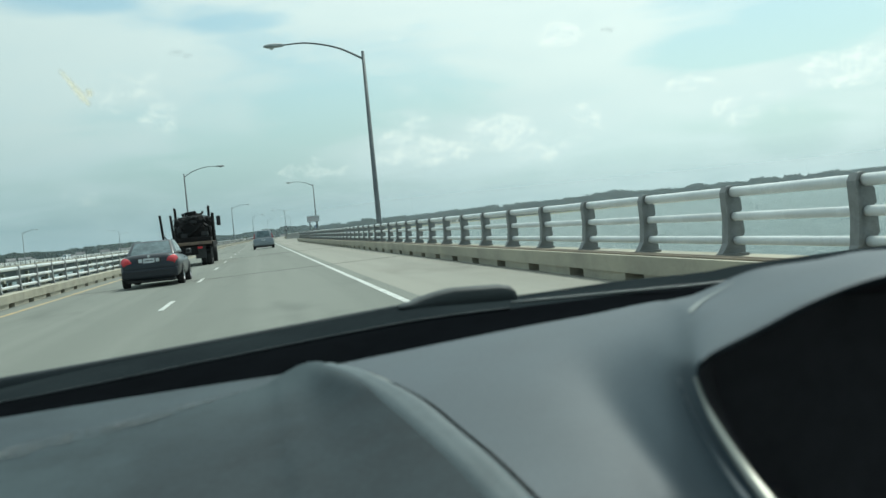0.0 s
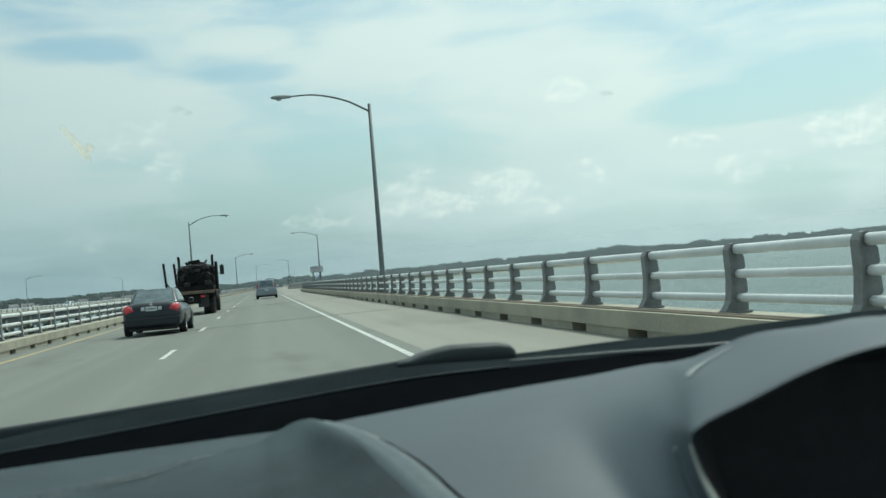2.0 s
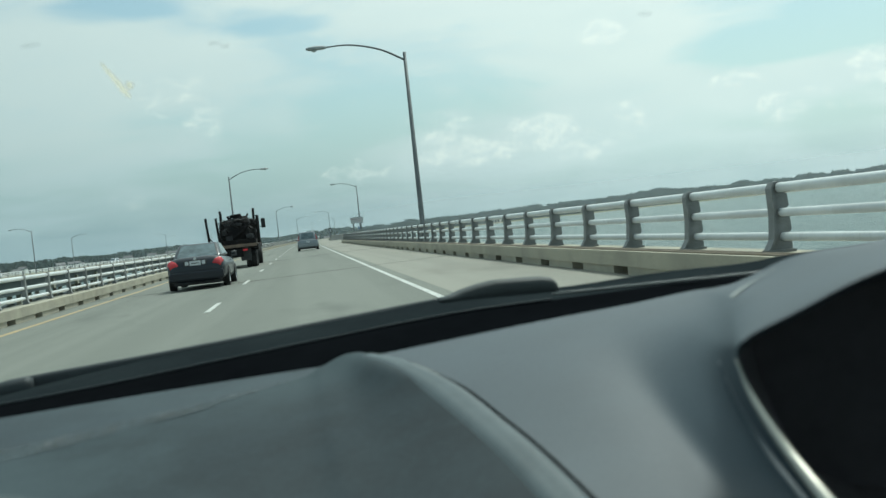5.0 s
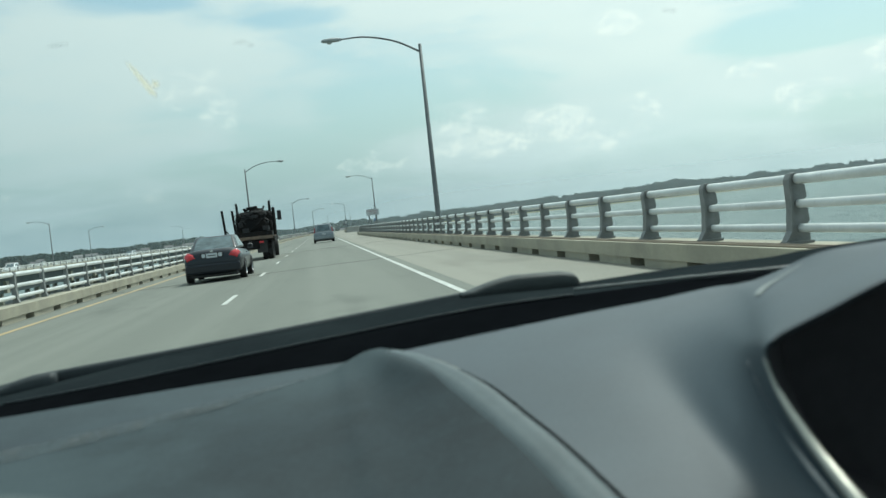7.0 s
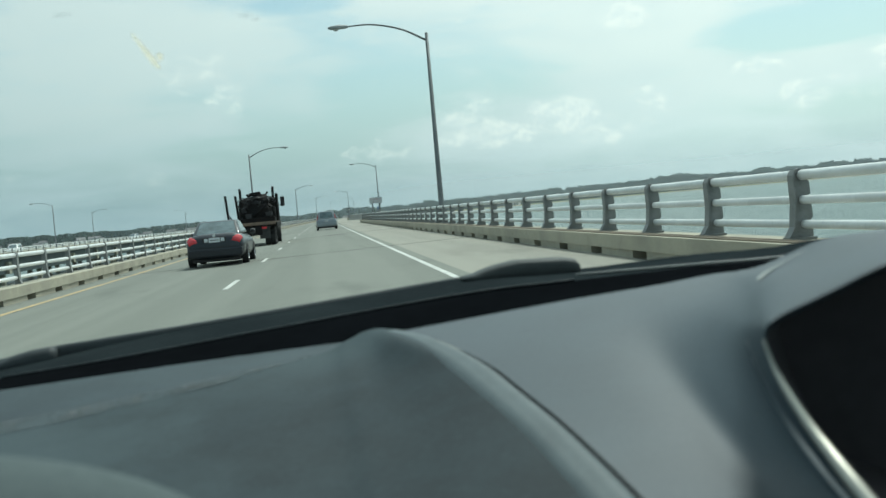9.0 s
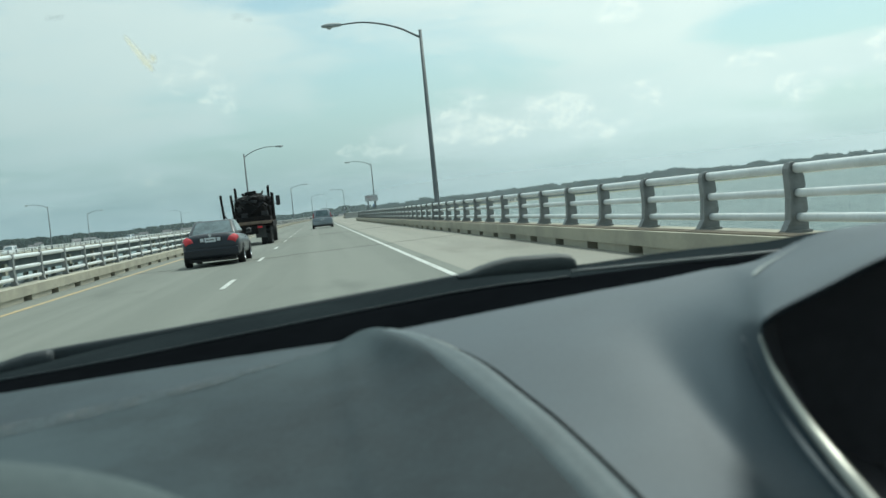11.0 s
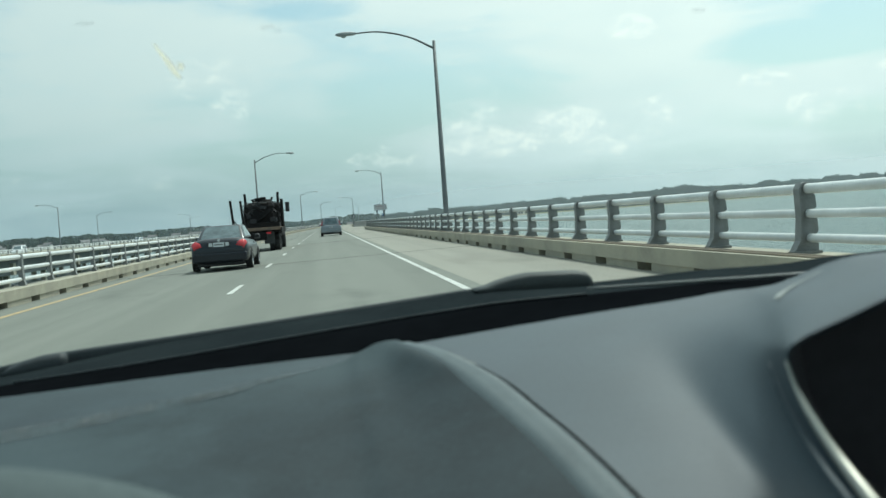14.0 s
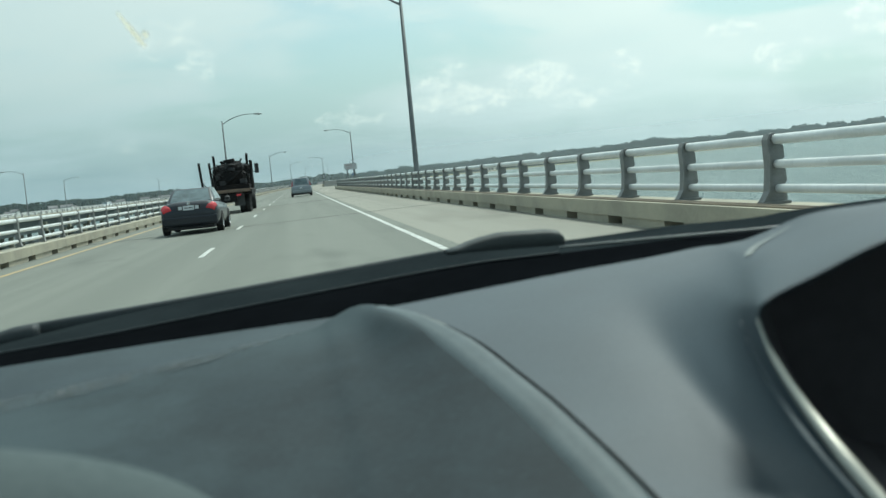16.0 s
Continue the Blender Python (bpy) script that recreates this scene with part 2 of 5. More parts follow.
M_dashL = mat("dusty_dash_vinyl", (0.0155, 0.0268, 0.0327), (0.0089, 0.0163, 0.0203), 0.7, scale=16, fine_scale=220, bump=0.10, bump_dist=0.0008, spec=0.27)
dt = Tree(M_dashL.node_tree)
dpos = dt.add("ShaderNodeTexCoord").outputs["Object"]
dbase = M_dashL.node_tree.nodes["Principled BSDF"].inputs["Base Color"]
# vinyl paler towards the left and the far edge, in ragged patches
paler_left = dt.math("MULTIPLY", dt.smooth(dt.math("ADD", dt.math("MULTIPLY", dt.add("ShaderNodeSeparateXYZ", {0: dpos}).outputs[0], -1.6), dt.noise(dpos, 7.0, 6, 0.65, 0.5)), 0.45, 0.95), 0.8)
paler_far = dt.math("MULTIPLY", dt.smooth(dt.math("ADD", dt.add("ShaderNodeSeparateXYZ", {0: dpos}).outputs[1], dt.math("MULTIPLY", dt.noise(dpos, 11.0, 5, 0.6), 0.25)), 0.93, 1.20), 0.75)
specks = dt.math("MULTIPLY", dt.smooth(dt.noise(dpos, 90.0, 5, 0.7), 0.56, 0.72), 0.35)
dt.put(dbase, dt.mix(dt.math("MAXIMUM", dt.math("MAXIMUM", paler_left, paler_far), specks), dbase.links[0].from_socket, (0.046, 0.067, 0.075)))
# edge sheen painted in: a lighter vinyl colour than the panel's
M_roll = mat("sheen_vinyl_edge", (0.0700, 0.0905, 0.0955), (0.0470, 0.0620, 0.0660), 0.42, scale=25, fine_scale=300, bump=0.14, bump_dist=0.0006)
M_grille = mat("dusty_vent_grain", (0.125, 0.140, 0.142), (0.060, 0.072, 0.076), 0.7, scale=60, fine_scale=170, bump=0.6, bump_dist=0.0015)
gt = Tree(M_grille.node_tree)
gpos = gt.add("ShaderNodeTexCoord").outputs["Object"]
gt.put(M_grille.node_tree.nodes["Principled BSDF"].inputs["Alpha"], gt.math("MULTIPLY", gt.smooth(gt.math("ADD", gt.math("MULTIPLY", gt.noise(gpos, 190.0, 3, 0.6), 0.6), gt.math("MULTIPLY", gt.noise(gpos, 28.0, 4, 0.6), 0.4)), 0.42, 0.66), 0.85))
M_shelf = mat("dusty_shelf_vinyl", (0.0331, 0.0500, 0.0587), (0.0212, 0.0330, 0.0402), 0.65, scale=12, fine_scale=380, bump=0.25, bump_dist=0.0006, spec=0.35)
M_pad = mat("matt_pad_vinyl", (0.098, 0.120, 0.123), (0.078, 0.097, 0.100), 0.9, scale=9, fine_scale=200, bump=0.15, bump_dist=0.0006, spec=0.1)
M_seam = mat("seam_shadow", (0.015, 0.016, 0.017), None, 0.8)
M_cowl = mat("cowl_plastic", (0.022, 0.0275, 0.030), (0.016, 0.020, 0.0225), 0.85, scale=8, fine_scale=120, bump=0.2, bump_dist=0.001, spec=0.0)
# pale colour for the dusty blade edge and the cowl's painted highlight
M_lip = mat("dusty_sheen_lip", (0.20, 0.20, 0.19), (0.12, 0.12, 0.115), 0.5, bump=0)
# highlight of the hood, painted as a pale half-clear colour
M_streak = mat("painted_highlight", (0.46, 0.47, 0.44), (0.36, 0.38, 0.36), 0.6, bump=0)
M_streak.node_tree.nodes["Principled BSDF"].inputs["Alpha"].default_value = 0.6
M_wiper = mat("wiper_plastic", (0.036, 0.043, 0.047), (0.026, 0.032, 0.035), 0.6, scale=8, fine_scale=150, bump=0.2, bump_dist=0.0008, spec=0.3)
M_cover = mat("wiper_arm_plastic", (0.036, 0.042, 0.042), (0.026, 0.031, 0.032), 0.6, scale=12, fine_scale=200, bump=0.2, bump_dist=0.0006, spec=0.4)
M_frit = mat("black_glass_border", (0.0055, 0.0065, 0.0078), None, 0.9, bump=0, spec=0.0)
M_rimtrim = mat("satin_trim_ring", (0.55, 0.53, 0.46), (0.45, 0.44, 0.39), 0.3, 0.6, bump=0)
M_black = mat("matt_black_binnacle", (0.066, 0.062, 0.068), None, 0.9, bump=0)
M_cabin = mat("cabin_lining", (0.16, 0.16, 0.155), (0.13, 0.13, 0.13), 0.9, bump=0.1)
M_sand = mat("beach_sand", (0.34, 0.31, 0.25), (0.26, 0.24, 0.19), 0.9, scale=0.02, fine_scale=0.4)
M_land = mat("shore_grass", (0.10, 0.13, 0.06), (0.15, 0.15, 0.09), 0.9, scale=0.02, fine_scale=0.3)
M_leaf = bpy.data.materials.new("far_foliage")
M_leaf.use_nodes = True
lt = Tree(M_leaf.node_tree)
M_leaf.node_tree.nodes.clear()
lpos = lt.add("ShaderNodeTexCoord").outputs["Object"]
lcol = lt.mix(lt.smooth(lt.noise(lpos, 0.05, 6, 0.65), 0.35, 0.65), (0.060, 0.092, 0.078), (0.092, 0.124, 0.102))
lmix = lt.add("ShaderNodeMixShader", {0: 0.55, 1: lt.add("ShaderNodeBsdfDiffuse", {"Color": lcol}), 2: lt.add("ShaderNodeBsdfTranslucent", {"Color": lcol})})
lt.t.links.new(lmix.outputs[0], lt.add("ShaderNodeOutputMaterial").inputs[0])
M_house = mat("house_siding", (0.78, 0.78, 0.76), (0.58, 0.58, 0.56), 0.8, scale=0.3, vary=0.6, bump=0)
M_roof = mat("house_shingle", (0.20, 0.20, 0.20), (0.28, 0.275, 0.27), 0.9, scale=0.3, vary=0.5, bump=0)


def water_material():
    m = bpy.data.materials.new("bay_water")
    m.use_nodes = True
    t = Tree(m.node_tree)
    p = m.node_tree.nodes["Principled BSDF"]
    pos = t.add("ShaderNodeTexCoord").outputs["Object"]
    broad = t.noise(t.add("ShaderNodeMapping", {"Vector": pos, "Scale": (0.012, 0.006, 1)}).outputs[0], 1.0, 5)
    chop = t.noise(t.add("ShaderNodeMapping", {"Vector": pos, "Scale": (0.30, 0.12, 1)}).outputs[0], 1.0, 6, 0.7, 0.8)
    col = t.mix(t.smooth(broad, 0.35, 0.65), (0.070, 0.125, 0.118), (0.095, 0.150, 0.140))
    col = t.mix(t.math("MULTIPLY", t.smooth(chop, 0.50, 0.66), 0.75), col, (0.175, 0.230, 0.218))
    t.put(p.inputs["Base Color"], col)
    p.inputs["Roughness"].default_value = 0.3
    p.inputs["Specular IOR Level"].default_value = 0.42
    w1 = t.noise(t.add("ShaderNodeMapping", {"Vector": pos, "Scale": (1.0, 0.4, 1)}).outputs[0], 0.5, 6, 0.65, 0.5)
    w2 = t.noise(pos, 2.6, 4, 0.6)
    bn = t.add("ShaderNodeBump", {"Height": t.math("ADD", w1, t.math("MULTIPLY", w2, 0.35)), "Strength": 1.0, "Distance": 1.6})
    t.put(p.inputs["Normal"], bn.outputs[0])
    return m


def glass_material():
    m = bpy.data.materials.new("windscreen_glass")
    m.use_nodes = True
    t = Tree(m.node_tree)
    m.node_tree.nodes.clear()
    clearn = t.add("ShaderNodeBsdfTransparent", {"Color": (0.96, 0.99, 0.98, 1)})
    gloss = t.add("ShaderNodeBsdfGlossy", {"Color": (1, 1, 1, 1), "Roughness": 0.01})
    mixs = t.add("ShaderNodeMixShader", {0: 0.012, 1: clearn, 2: gloss})
    t.t.links.new(mixs.outputs[0], t.add("ShaderNodeOutputMaterial").inputs[0])
    return m


M_water, M_glass = water_material(), glass_material()


# ---- mesh helpers ----
def mesh_of(name, bm, material, smooth=False):
    me = bpy.data.meshes.new(name)
    bmesh.ops.recalc_face_normals(bm, faces=bm.faces)
    bm.to_mesh(me)
    bm.free()
    me.materials.append(material)
    if smooth:
        me.polygons.foreach_set("use_smooth", [True] * len(me.polygons))
    return me


def thing(name, label, category, group="", kind="", at=(0, 0, 0), rz=0.0):
    e = new(name)
    e.matrix_world = pose(*at, 0, 0, rz)
    return tagged(e, label, category, group, kind)


def part(name, bm, material=None, parent=None, label="", smooth=False):
    ob = new(name, mesh_of(name, bm, material, smooth) if isinstance(bm, bmesh.types.BMesh) else bm)
    ob.parent = parent
    return tagged(ob, label)


def box(bm, x0, x1, y0, y1, z0, z1, bevel=0.0, m=None):
    mm = (m or Matrix()) @ Matrix.Translation(((x0 + x1) / 2, (y0 + y1) / 2, (z0 + z1) / 2)) @ Matrix.Diagonal((x1 - x0, y1 - y0, z1 - z0, 1))
    r = bmesh.ops.create_cube(bm, size=1.0, matrix=mm)
    if bevel:
        edges = list({e for v in r["verts"] for e in v.link_edges})
        bmesh.ops.bevel(bm, geom=edges, offset=bevel, segments=2, affect="EDGES", profile=0.5)
    return bm


def B():
    return bmesh.new()


def skin(bm, rings, closed=True, caps=True):
    """Faces between rings of points; each ring closed or open."""
    vs = [[bm.verts.new(p) for p in ring] for ring in rings]
    n = len(vs[0])
    for a, b in zip(vs, vs[1:]):
        for i in range(n if closed else n - 1):
            bm.faces.new((a[i], a[(i + 1) % n], b[(i + 1) % n], b[i]))
    if caps and closed:
        bm.faces.new(vs[0][::-1])
        bm.faces.new(vs[-1])
    return bm


def tube(bm, points, radii, n=8, caps=True):
    pts = [Vector(p) for p in points]
    rings = []
    for i, p in enumerate(pts):
        d = (pts[min(i + 1, len(pts) - 1)] - pts[max(i - 1, 0)]).normalized()
        u = d.cross(Vector((0, 0, 1)) if abs(d.z) < 0.9 else Vector((0, 1, 0))).normalized()
        w = d.cross(u)
        r = radii[i] if isinstance(radii, (list, tuple)) else radii
        rings.append([p + r * (math.cos(2 * math.pi * k / n) * u + math.sin(2 * math.pi * k / n) * w) for k in range(n)])
    return skin(bm, rings, True, caps)


def lathe(bm, profile, n=16, m=None):
    """Turns (radius, height) pairs about z."""
    rings = []
    for r, z in profile:
        rings.append([(m or Matrix()) @ Vector((r * math.cos(2 * math.pi * k / n), r * math.sin(2 * math.pi * k / n), z)) for k in range(n)])
    return skin(bm, rings, True, True)


def spline(points, n):
    """n points along a Catmull-Rom curve through the given ones."""
    p = [Vector(q) for q in points]
    p = [2 * p[0] - p[1]] + p + [2 * p[-1] - p[-2]]
    out, segs = [], len(p) - 3
    for k in range(n):
        s = k / (n - 1) * segs
        i = min(int(s), segs - 1)
        t = s - i
        a, b, c, d = p[i:i + 4]
        out.append(0.5 * ((2 * b) + (c - a) * t + (2 * a - 5 * b + 4 * c - d) * t * t + (3 * b - a - 3 * c + d) * t ** 3))
    return out


def lettering(name, body, size, parent, at, rx=90, rz=0, material=None):
    cu = bpy.data.curves.new(name, "FONT")
    cu.body, cu.size, cu.align_x, cu.align_y, cu.extrude = body, size, "CENTER", "CENTER", 0.002
    tmp = bpy.data.objects.new("tmp", cu)
    me = bpy.data.meshes.new_from_object(tmp)
    bpy.data.objects.remove(tmp)
    me.materials.append(material or M_signblk)
    ob = new(name, me)
    ob.parent = parent
    ob.matrix_local = pose(*at, rx, 0, rz)
    return ob


FALL = 0.02            # the deck falls to the left


def dz_at(x):
    return FALL * x


def bend(y):
    """Sideways shift of the far bridge, which swings gently to the right."""
    return 6.0e-5 * max(0.0, y - 120.0) ** 2


def strip(bm, xa, xb, y0, y1, lift, step=20.0):
    """A ribbon on the deck from y0 to y1 between xa and xb."""
    n = max(1, int((y1 - y0) / step))
    rows = []
    for i in range(n + 1):
        y = y0 + (y1 - y0) * i / n
        o = bend(y)
        rows.append([(xa + o, y, dz_at(xa) + lift), (xb + o, y, dz_at(xb) + lift)])
    return skin(bm, rows, False, False)


Y0, Y1 = -40.0, 620.0
XL, XE, XR = -6.9, 2.0, 4.75          # left kerb face, right edge line, right kerb face
AHEAD = 95.0                         # where the emergency bay begins
BAY0, BAY1 = 49.0 + AHEAD, 134.0 + AHEAD


def bay(x, y):
    """A point of the emergency bay, which follows the bend of the bridge."""
    return x + bend(y + AHEAD), y + AHEAD

# ---- ground and bridge ----
bm = B()
bmesh.ops.create_grid(bm, x_segments=1, y_segments=1, size=4900, matrix=Matrix.Translation((0, 0, -6.0)))
tagged(part("water", bm, M_water), "grey-green choppy bay water under the bridge", "water", kind="structure")


def land_ring(r0, r1, a0, a1, z, name, material, label, seed):
    rnd = random.Random(seed)
    bm = B()
    n = 120
    rows = [[], []]
    wob = [rnd.uniform(-40, 40) for _ in range(n + 1)]
    for i in range(n + 1):
        a = radians(a0 + (a1 - a0) * i / n)
        w = wob[i] * 0.5 + wob[max(0, i - 1)] * 0.5
        for k, r in enumerate((r0 + w, r1)):
            rows[k].append((math.sin(a) * r, math.cos(a) * r, z))
    vs = [[bm.verts.new(p) for p in row] for row in rows]
    for i in range(n):
        bm.faces.new((vs[0][i], vs[0][i + 1], vs[1][i + 1], vs[1][i]))
    low = [bm.verts.new((p[0] * 0.995, p[1] * 0.995, -6.3)) for p in rows[0]]
    for i in range(n):
        bm.faces.new((low[i], low[i + 1], vs[0][i + 1], vs[0][i]))
    return tagged(part(name, bm, material), label, "shore", kind="structure")


land_ring(1420, 4800, -80, 80, -4.6, "ground", M_land, "low grassy shore across the water", 3)
land_ring(1385, 1440, 6, 80, -5.2, "beach", M_sand, "pale sandy beach along the far shore", 3)

# deck slab with its carriageway and shoulder surfaces
bm = B()
rows = []
for i in range(34):
    y = Y0 + (Y1 - Y0) * i / 33
    o = bend(y)
    rows.append([(x + o, y, dz_at(x) + z) for x, z in ((-7.7, -0.02), (5.45, -0.02), (5.45, -0.7), (4.0, -1.0), (-6.3, -1.0), (-7.7, -0.7))])
skin(bm, rows, True, True)
tagged(part("bridge_deck", bm, M_conc), "concrete slab of the bridge deck", "bridge", kind="structure")
tagged(part("road", strip(B(), XL - 0.1, XE + 0.3, Y0, Y1, 0.0, 10), M_road), "two lanes of worn grey concrete bridge road", "road", kind="structure")
tagged(part("shoulder", strip(B(), XE + 0.3, XR + 0.05, Y0, Y1, 0.0, 10), M_shoulder), "paler concrete shoulder beside the lane", "road shoulder", kind="structure")
# bay floor
bm = B()
poly = [bay(*q) for q in ((XR + 0.02, 44), (5.5, 46), (9.4, 63), (9.4, 90), (9.4, 120), (5.6, 138), (XR + 0.02, 140), (XR + 0.02, 115), (XR + 0.02, 90))]
top = [bm.verts.new((x, y, dz_at(x) + 0.003)) for x, y in poly]
low = [bm.verts.new((x, y, dz_at(x) - 0.7)) for x, y in poly]
bm.faces.new(top)
for i in range(len(poly)):
    j = (i + 1) % len(poly)
    bm.faces.new((top[i], top[j], low[j], low[i]))
tagged(part("bay_pavement", bm, M_shoulder), "concrete floor of the emergency pull-off bay", "pavement", kind="structure")

# painted lines
tagged(part("edge_line", strip(B(), XE - 0.055, XE + 0.055, Y0, 30.0 + AHEAD, 0.005), M_white), "solid white edge line", "road marking", kind="structure")
tagged(part("edge_line", strip(B(), XE - 0.055, XE + 0.055, 150.0 + AHEAD, Y1, 0.005), M_white), "solid white edge line", "road marking", kind="structure")
tagged(part("median_line", strip(B(), -6.15, -5.99, Y0, Y1, 0.005), M_yellow), "solid yellow line by the left kerb", "road marking", kind="structure")


def slant_line(xa, ya, xb, yb, w, name, label):
    bm = B()
    a, b = Vector((*bay(xa, ya), 0)), Vector((*bay(xb, yb), 0))
    s = (b - a).normalized().cross(Vector((0, 0, 1))) * (w / 2)
    bm.faces.new([bm.verts.new((p.x, p.y, dz_at(p.x) + 0.009)) for p in (a - s, a + s, b + s, b - s)])
    return tagged(part(name, bm, M_white), label, "road marking", kind="structure")


slant_line(XE, 30.0, 7.6, 66.0, 0.12, "bay_line", "white line leading into the emergency bay")
slant_line(7.6, 66.0, 8.2, 112.0, 0.12, "bay_line", "white line along the emergency bay")
slant_line(8.2, 112.0, XE, 150.0, 0.12, "bay_line", "white line leading out of the emergency bay")
me = mesh_of("lane_dash", box(B(), -0.052, 0.052, 0, 3.05, 0, 0.006), M_white)
y = 8.2 - 2 * 12.9
while y < 420:
    d = tagged(part("lane_dash", me), "white broken lane line dash", "road marking", "lane dashes", "structure")
    d.location = (-1.95 + bend(y), y, dz_at(-1.95) + 0.002)
    y += 12.9
me = mesh_of("bay_dash", box(B(), -0.07, 0.07, 0, 0.9, 0, 0.006), M_white)
y = 31.5 + AHEAD
while y < 149 + AHEAD:
    d = tagged(part("bay_dash", me), "short white dash across the mouth of the bay", "road marking", "bay dashes", "structure")
    d.location = (XE + bend(y), y, dz_at(XE) + 0.002)
    y += 2.4
bm = B()
for y in (-22, 8.5, 36, 69, 102, 140, 180):
    box(bm, XL, XR, y, y + 0.05, -0.05, 0.004)
for v in bm.verts:
    v.co.z += dz_at(v.co.x)
tagged(part("expansion_joint", bm, M_blk), "dark steel expansion joints across the deck", "joint", kind="stuff")


# ---- parapets and railings ----
def frame_at(path, s):
    """Point and heading at distance s along a polyline."""
    for a, b in zip(path, path[1:]):
        d = (Vector(b) - Vector(a)).length
        if s <= d or b == path[-1]:
            t = s / d
            p = Vector(a).lerp(Vector(b), t)
            return p, (Vector(b) - Vector(a)).normalized()
        s -= d


def path_length(path):
    return sum((Vector(b) - Vector(a)).length for a, b in zip(path, path[1:]))


def bent(x, ya, yb, step=30.0):
    n = max(1, int((yb - ya) / step))
    return [(x + bend(ya + (yb - ya) * i / n), ya + (yb - ya) * i / n) for i in range(n + 1)]


PITCH = 2.68


def post_mesh(depth=1.0):
    """Tapered rail post: web with a curved road edge and notches, flange and base plate; road side towards -x."""
    k = depth
    web = [(-0.20 * k, 0.0), (0.12 * k, 0.0), (0.12 * k, 0.10), (0.09 * k, 0.145), (0.09 * k, 0.20), (0.13 * k, 0.24), (0.12 * k, 0.37), (0.08 * k, 0.41), (0.08 * k, 0.47),
           (0.12 * k, 0.50), (0.11 * k, 0.62), (0.07 * k, 0.66), (0.06 * k, 0.73), (0.0, 0.775), (-0.05 * k, 0.765), (-0.09 * k, 0.70), (-0.08 * k, 0.40), (-0.11 * k, 0.14), (-0.17 * k, 0.05)]
    bm = B()
    skin(bm, [[(x, -0.04, z) for x, z in web], [(x, 0.04, z) for x, z in web]])
    box(bm, -0.22 * k, 0.13 * k, -0.11, 0.11, -0.005, 0.025)
    fl = [(-0.20 * k, 0.025), (-0.17 * k, 0.05), (-0.11 * k, 0.14), (-0.08 * k, 0.40), (-0.09 * k, 0.70), (-0.05 * k, 0.765)]
    rings = [[(x - 0.025, -0.075, z), (x - 0.025, 0.075, z), (x, 0.075, z), (x, -0.075, z)] for x, z in fl]
    skin(bm, rings)
    return mesh_of("post", bm, M_post)


POST, POST_SLIM = post_mesh(0.85), post_mesh(0.42)
RAILS = ((0.70, 0.055), (0.43, 0.047), (0.165, 0.047))


def rail_meshes():
    out = []
    for z, r in RAILS:
        bm = B()
        rings = []
        for yy, k in ((0.03, 0.8), (0.06, 1.0), (PITCH - 0.06, 1.0), (PITCH - 0.03, 0.8)):
            rings.append([(k * r * 0.85 * math.cos(2 * math.pi * i / 12), yy, z + k * r * math.sin(2 * math.pi * i / 12)) for i in range(12)])
        skin(bm, rings)
        out.append(mesh_of("rail", bm, M_rail, True))
    return out


RAIL = rail_meshes()


def railing(name, path, side, label, base, near=(0.0, 1e9), post=None):
    """Posts and three tube rails along a path; side -1: the road lies to the left of it. Far ones are joined."""
    e = thing(name, label, "railing", "bridge railings")
    post = post or POST
    n = int(path_length(path) / PITCH)
    far_p, far_r = B(), B()
    for i in range(n + 1):
        p, d = frame_at(path, i * PITCH)
        yaw = math.degrees(math.atan2(d.y, d.x)) - 90
        m = pose(p.x, p.y, dz_at(p.x) + base, 0, 0, yaw)
        mp = m if side < 0 else m @ pose(0, 0, 0, 0, 0, 180)
        close = near[0] <= p.y <= near[1]
        if close:
            o = part("post", post, None, e)
            o.matrix_world = mp
        else:
            far_p.from_mesh(post)
            bmesh.ops.transform(far_p, matrix=mp, verts=far_p.verts[-len(post.vertices):])
        if i < n:
            for me in RAIL:
                if close:
                    o = part("rail", me, None, e)
                    o.matrix_world = m
                else:
                    far_r.from_mesh(me)
                    far_r.verts.ensure_lookup_table()
                    bmesh.ops.transform(far_r, matrix=m, verts=far_r.verts[-len(me.vertices):])
    if far_p.verts:
        tagged(part("far_posts", far_p, M_post, e), kind="stuff")
        tagged(part("far_rails", far_r, M_rail, e, smooth=True), kind="stuff")
    return e


def parapet(name, path, side, label, height=0.36, width=0.66):
    """Low kerb wall with scupper slots in its foot; the wall lies on the far side of the path."""
    bm = B()
    n = int(path_length(path) / PITCH)
    s = 1 if side < 0 else -1
    for i in range(n):
        p, d = frame_at(path, i * PITCH)
        yaw = math.degrees(math.atan2(d.y, d.x)) - 90
        m = pose(p.x, p.y, dz_at(p.x), 0, 0, yaw)

        def slab(x0, x1, y0, y1, z0, z1):
            box(bm, min(s * x0, s * x1), max(s * x0, s * x1), y0, y1, z0, z1, m=m)
        slab(0.0, width, 0.0, PITCH, 0.13, height)
        slab(0.03, width, 0.0, PITCH - 0.75, -0.02, 0.13)
        slab(0.30, width, PITCH - 0.75, PITCH, -0.02, 0.13)
    return tagged(part(name, bm, M_conc), label, "parapet", kind="structure")


right_near = bent(XR, -39.47, 48.5 + AHEAD)
right_far = bent(XR, BAY1, 600.0)
left_all = bent(XL, Y0, 600.0)
bay_path = [bay(*q) for q in ((5.55, 42.0), (8.75, 62.0), (8.75, 90.0), (8.75, 120.0), (5.6, 136.0))]


def shifted(path, o):
    return [(x + o, y) for x, y in path]


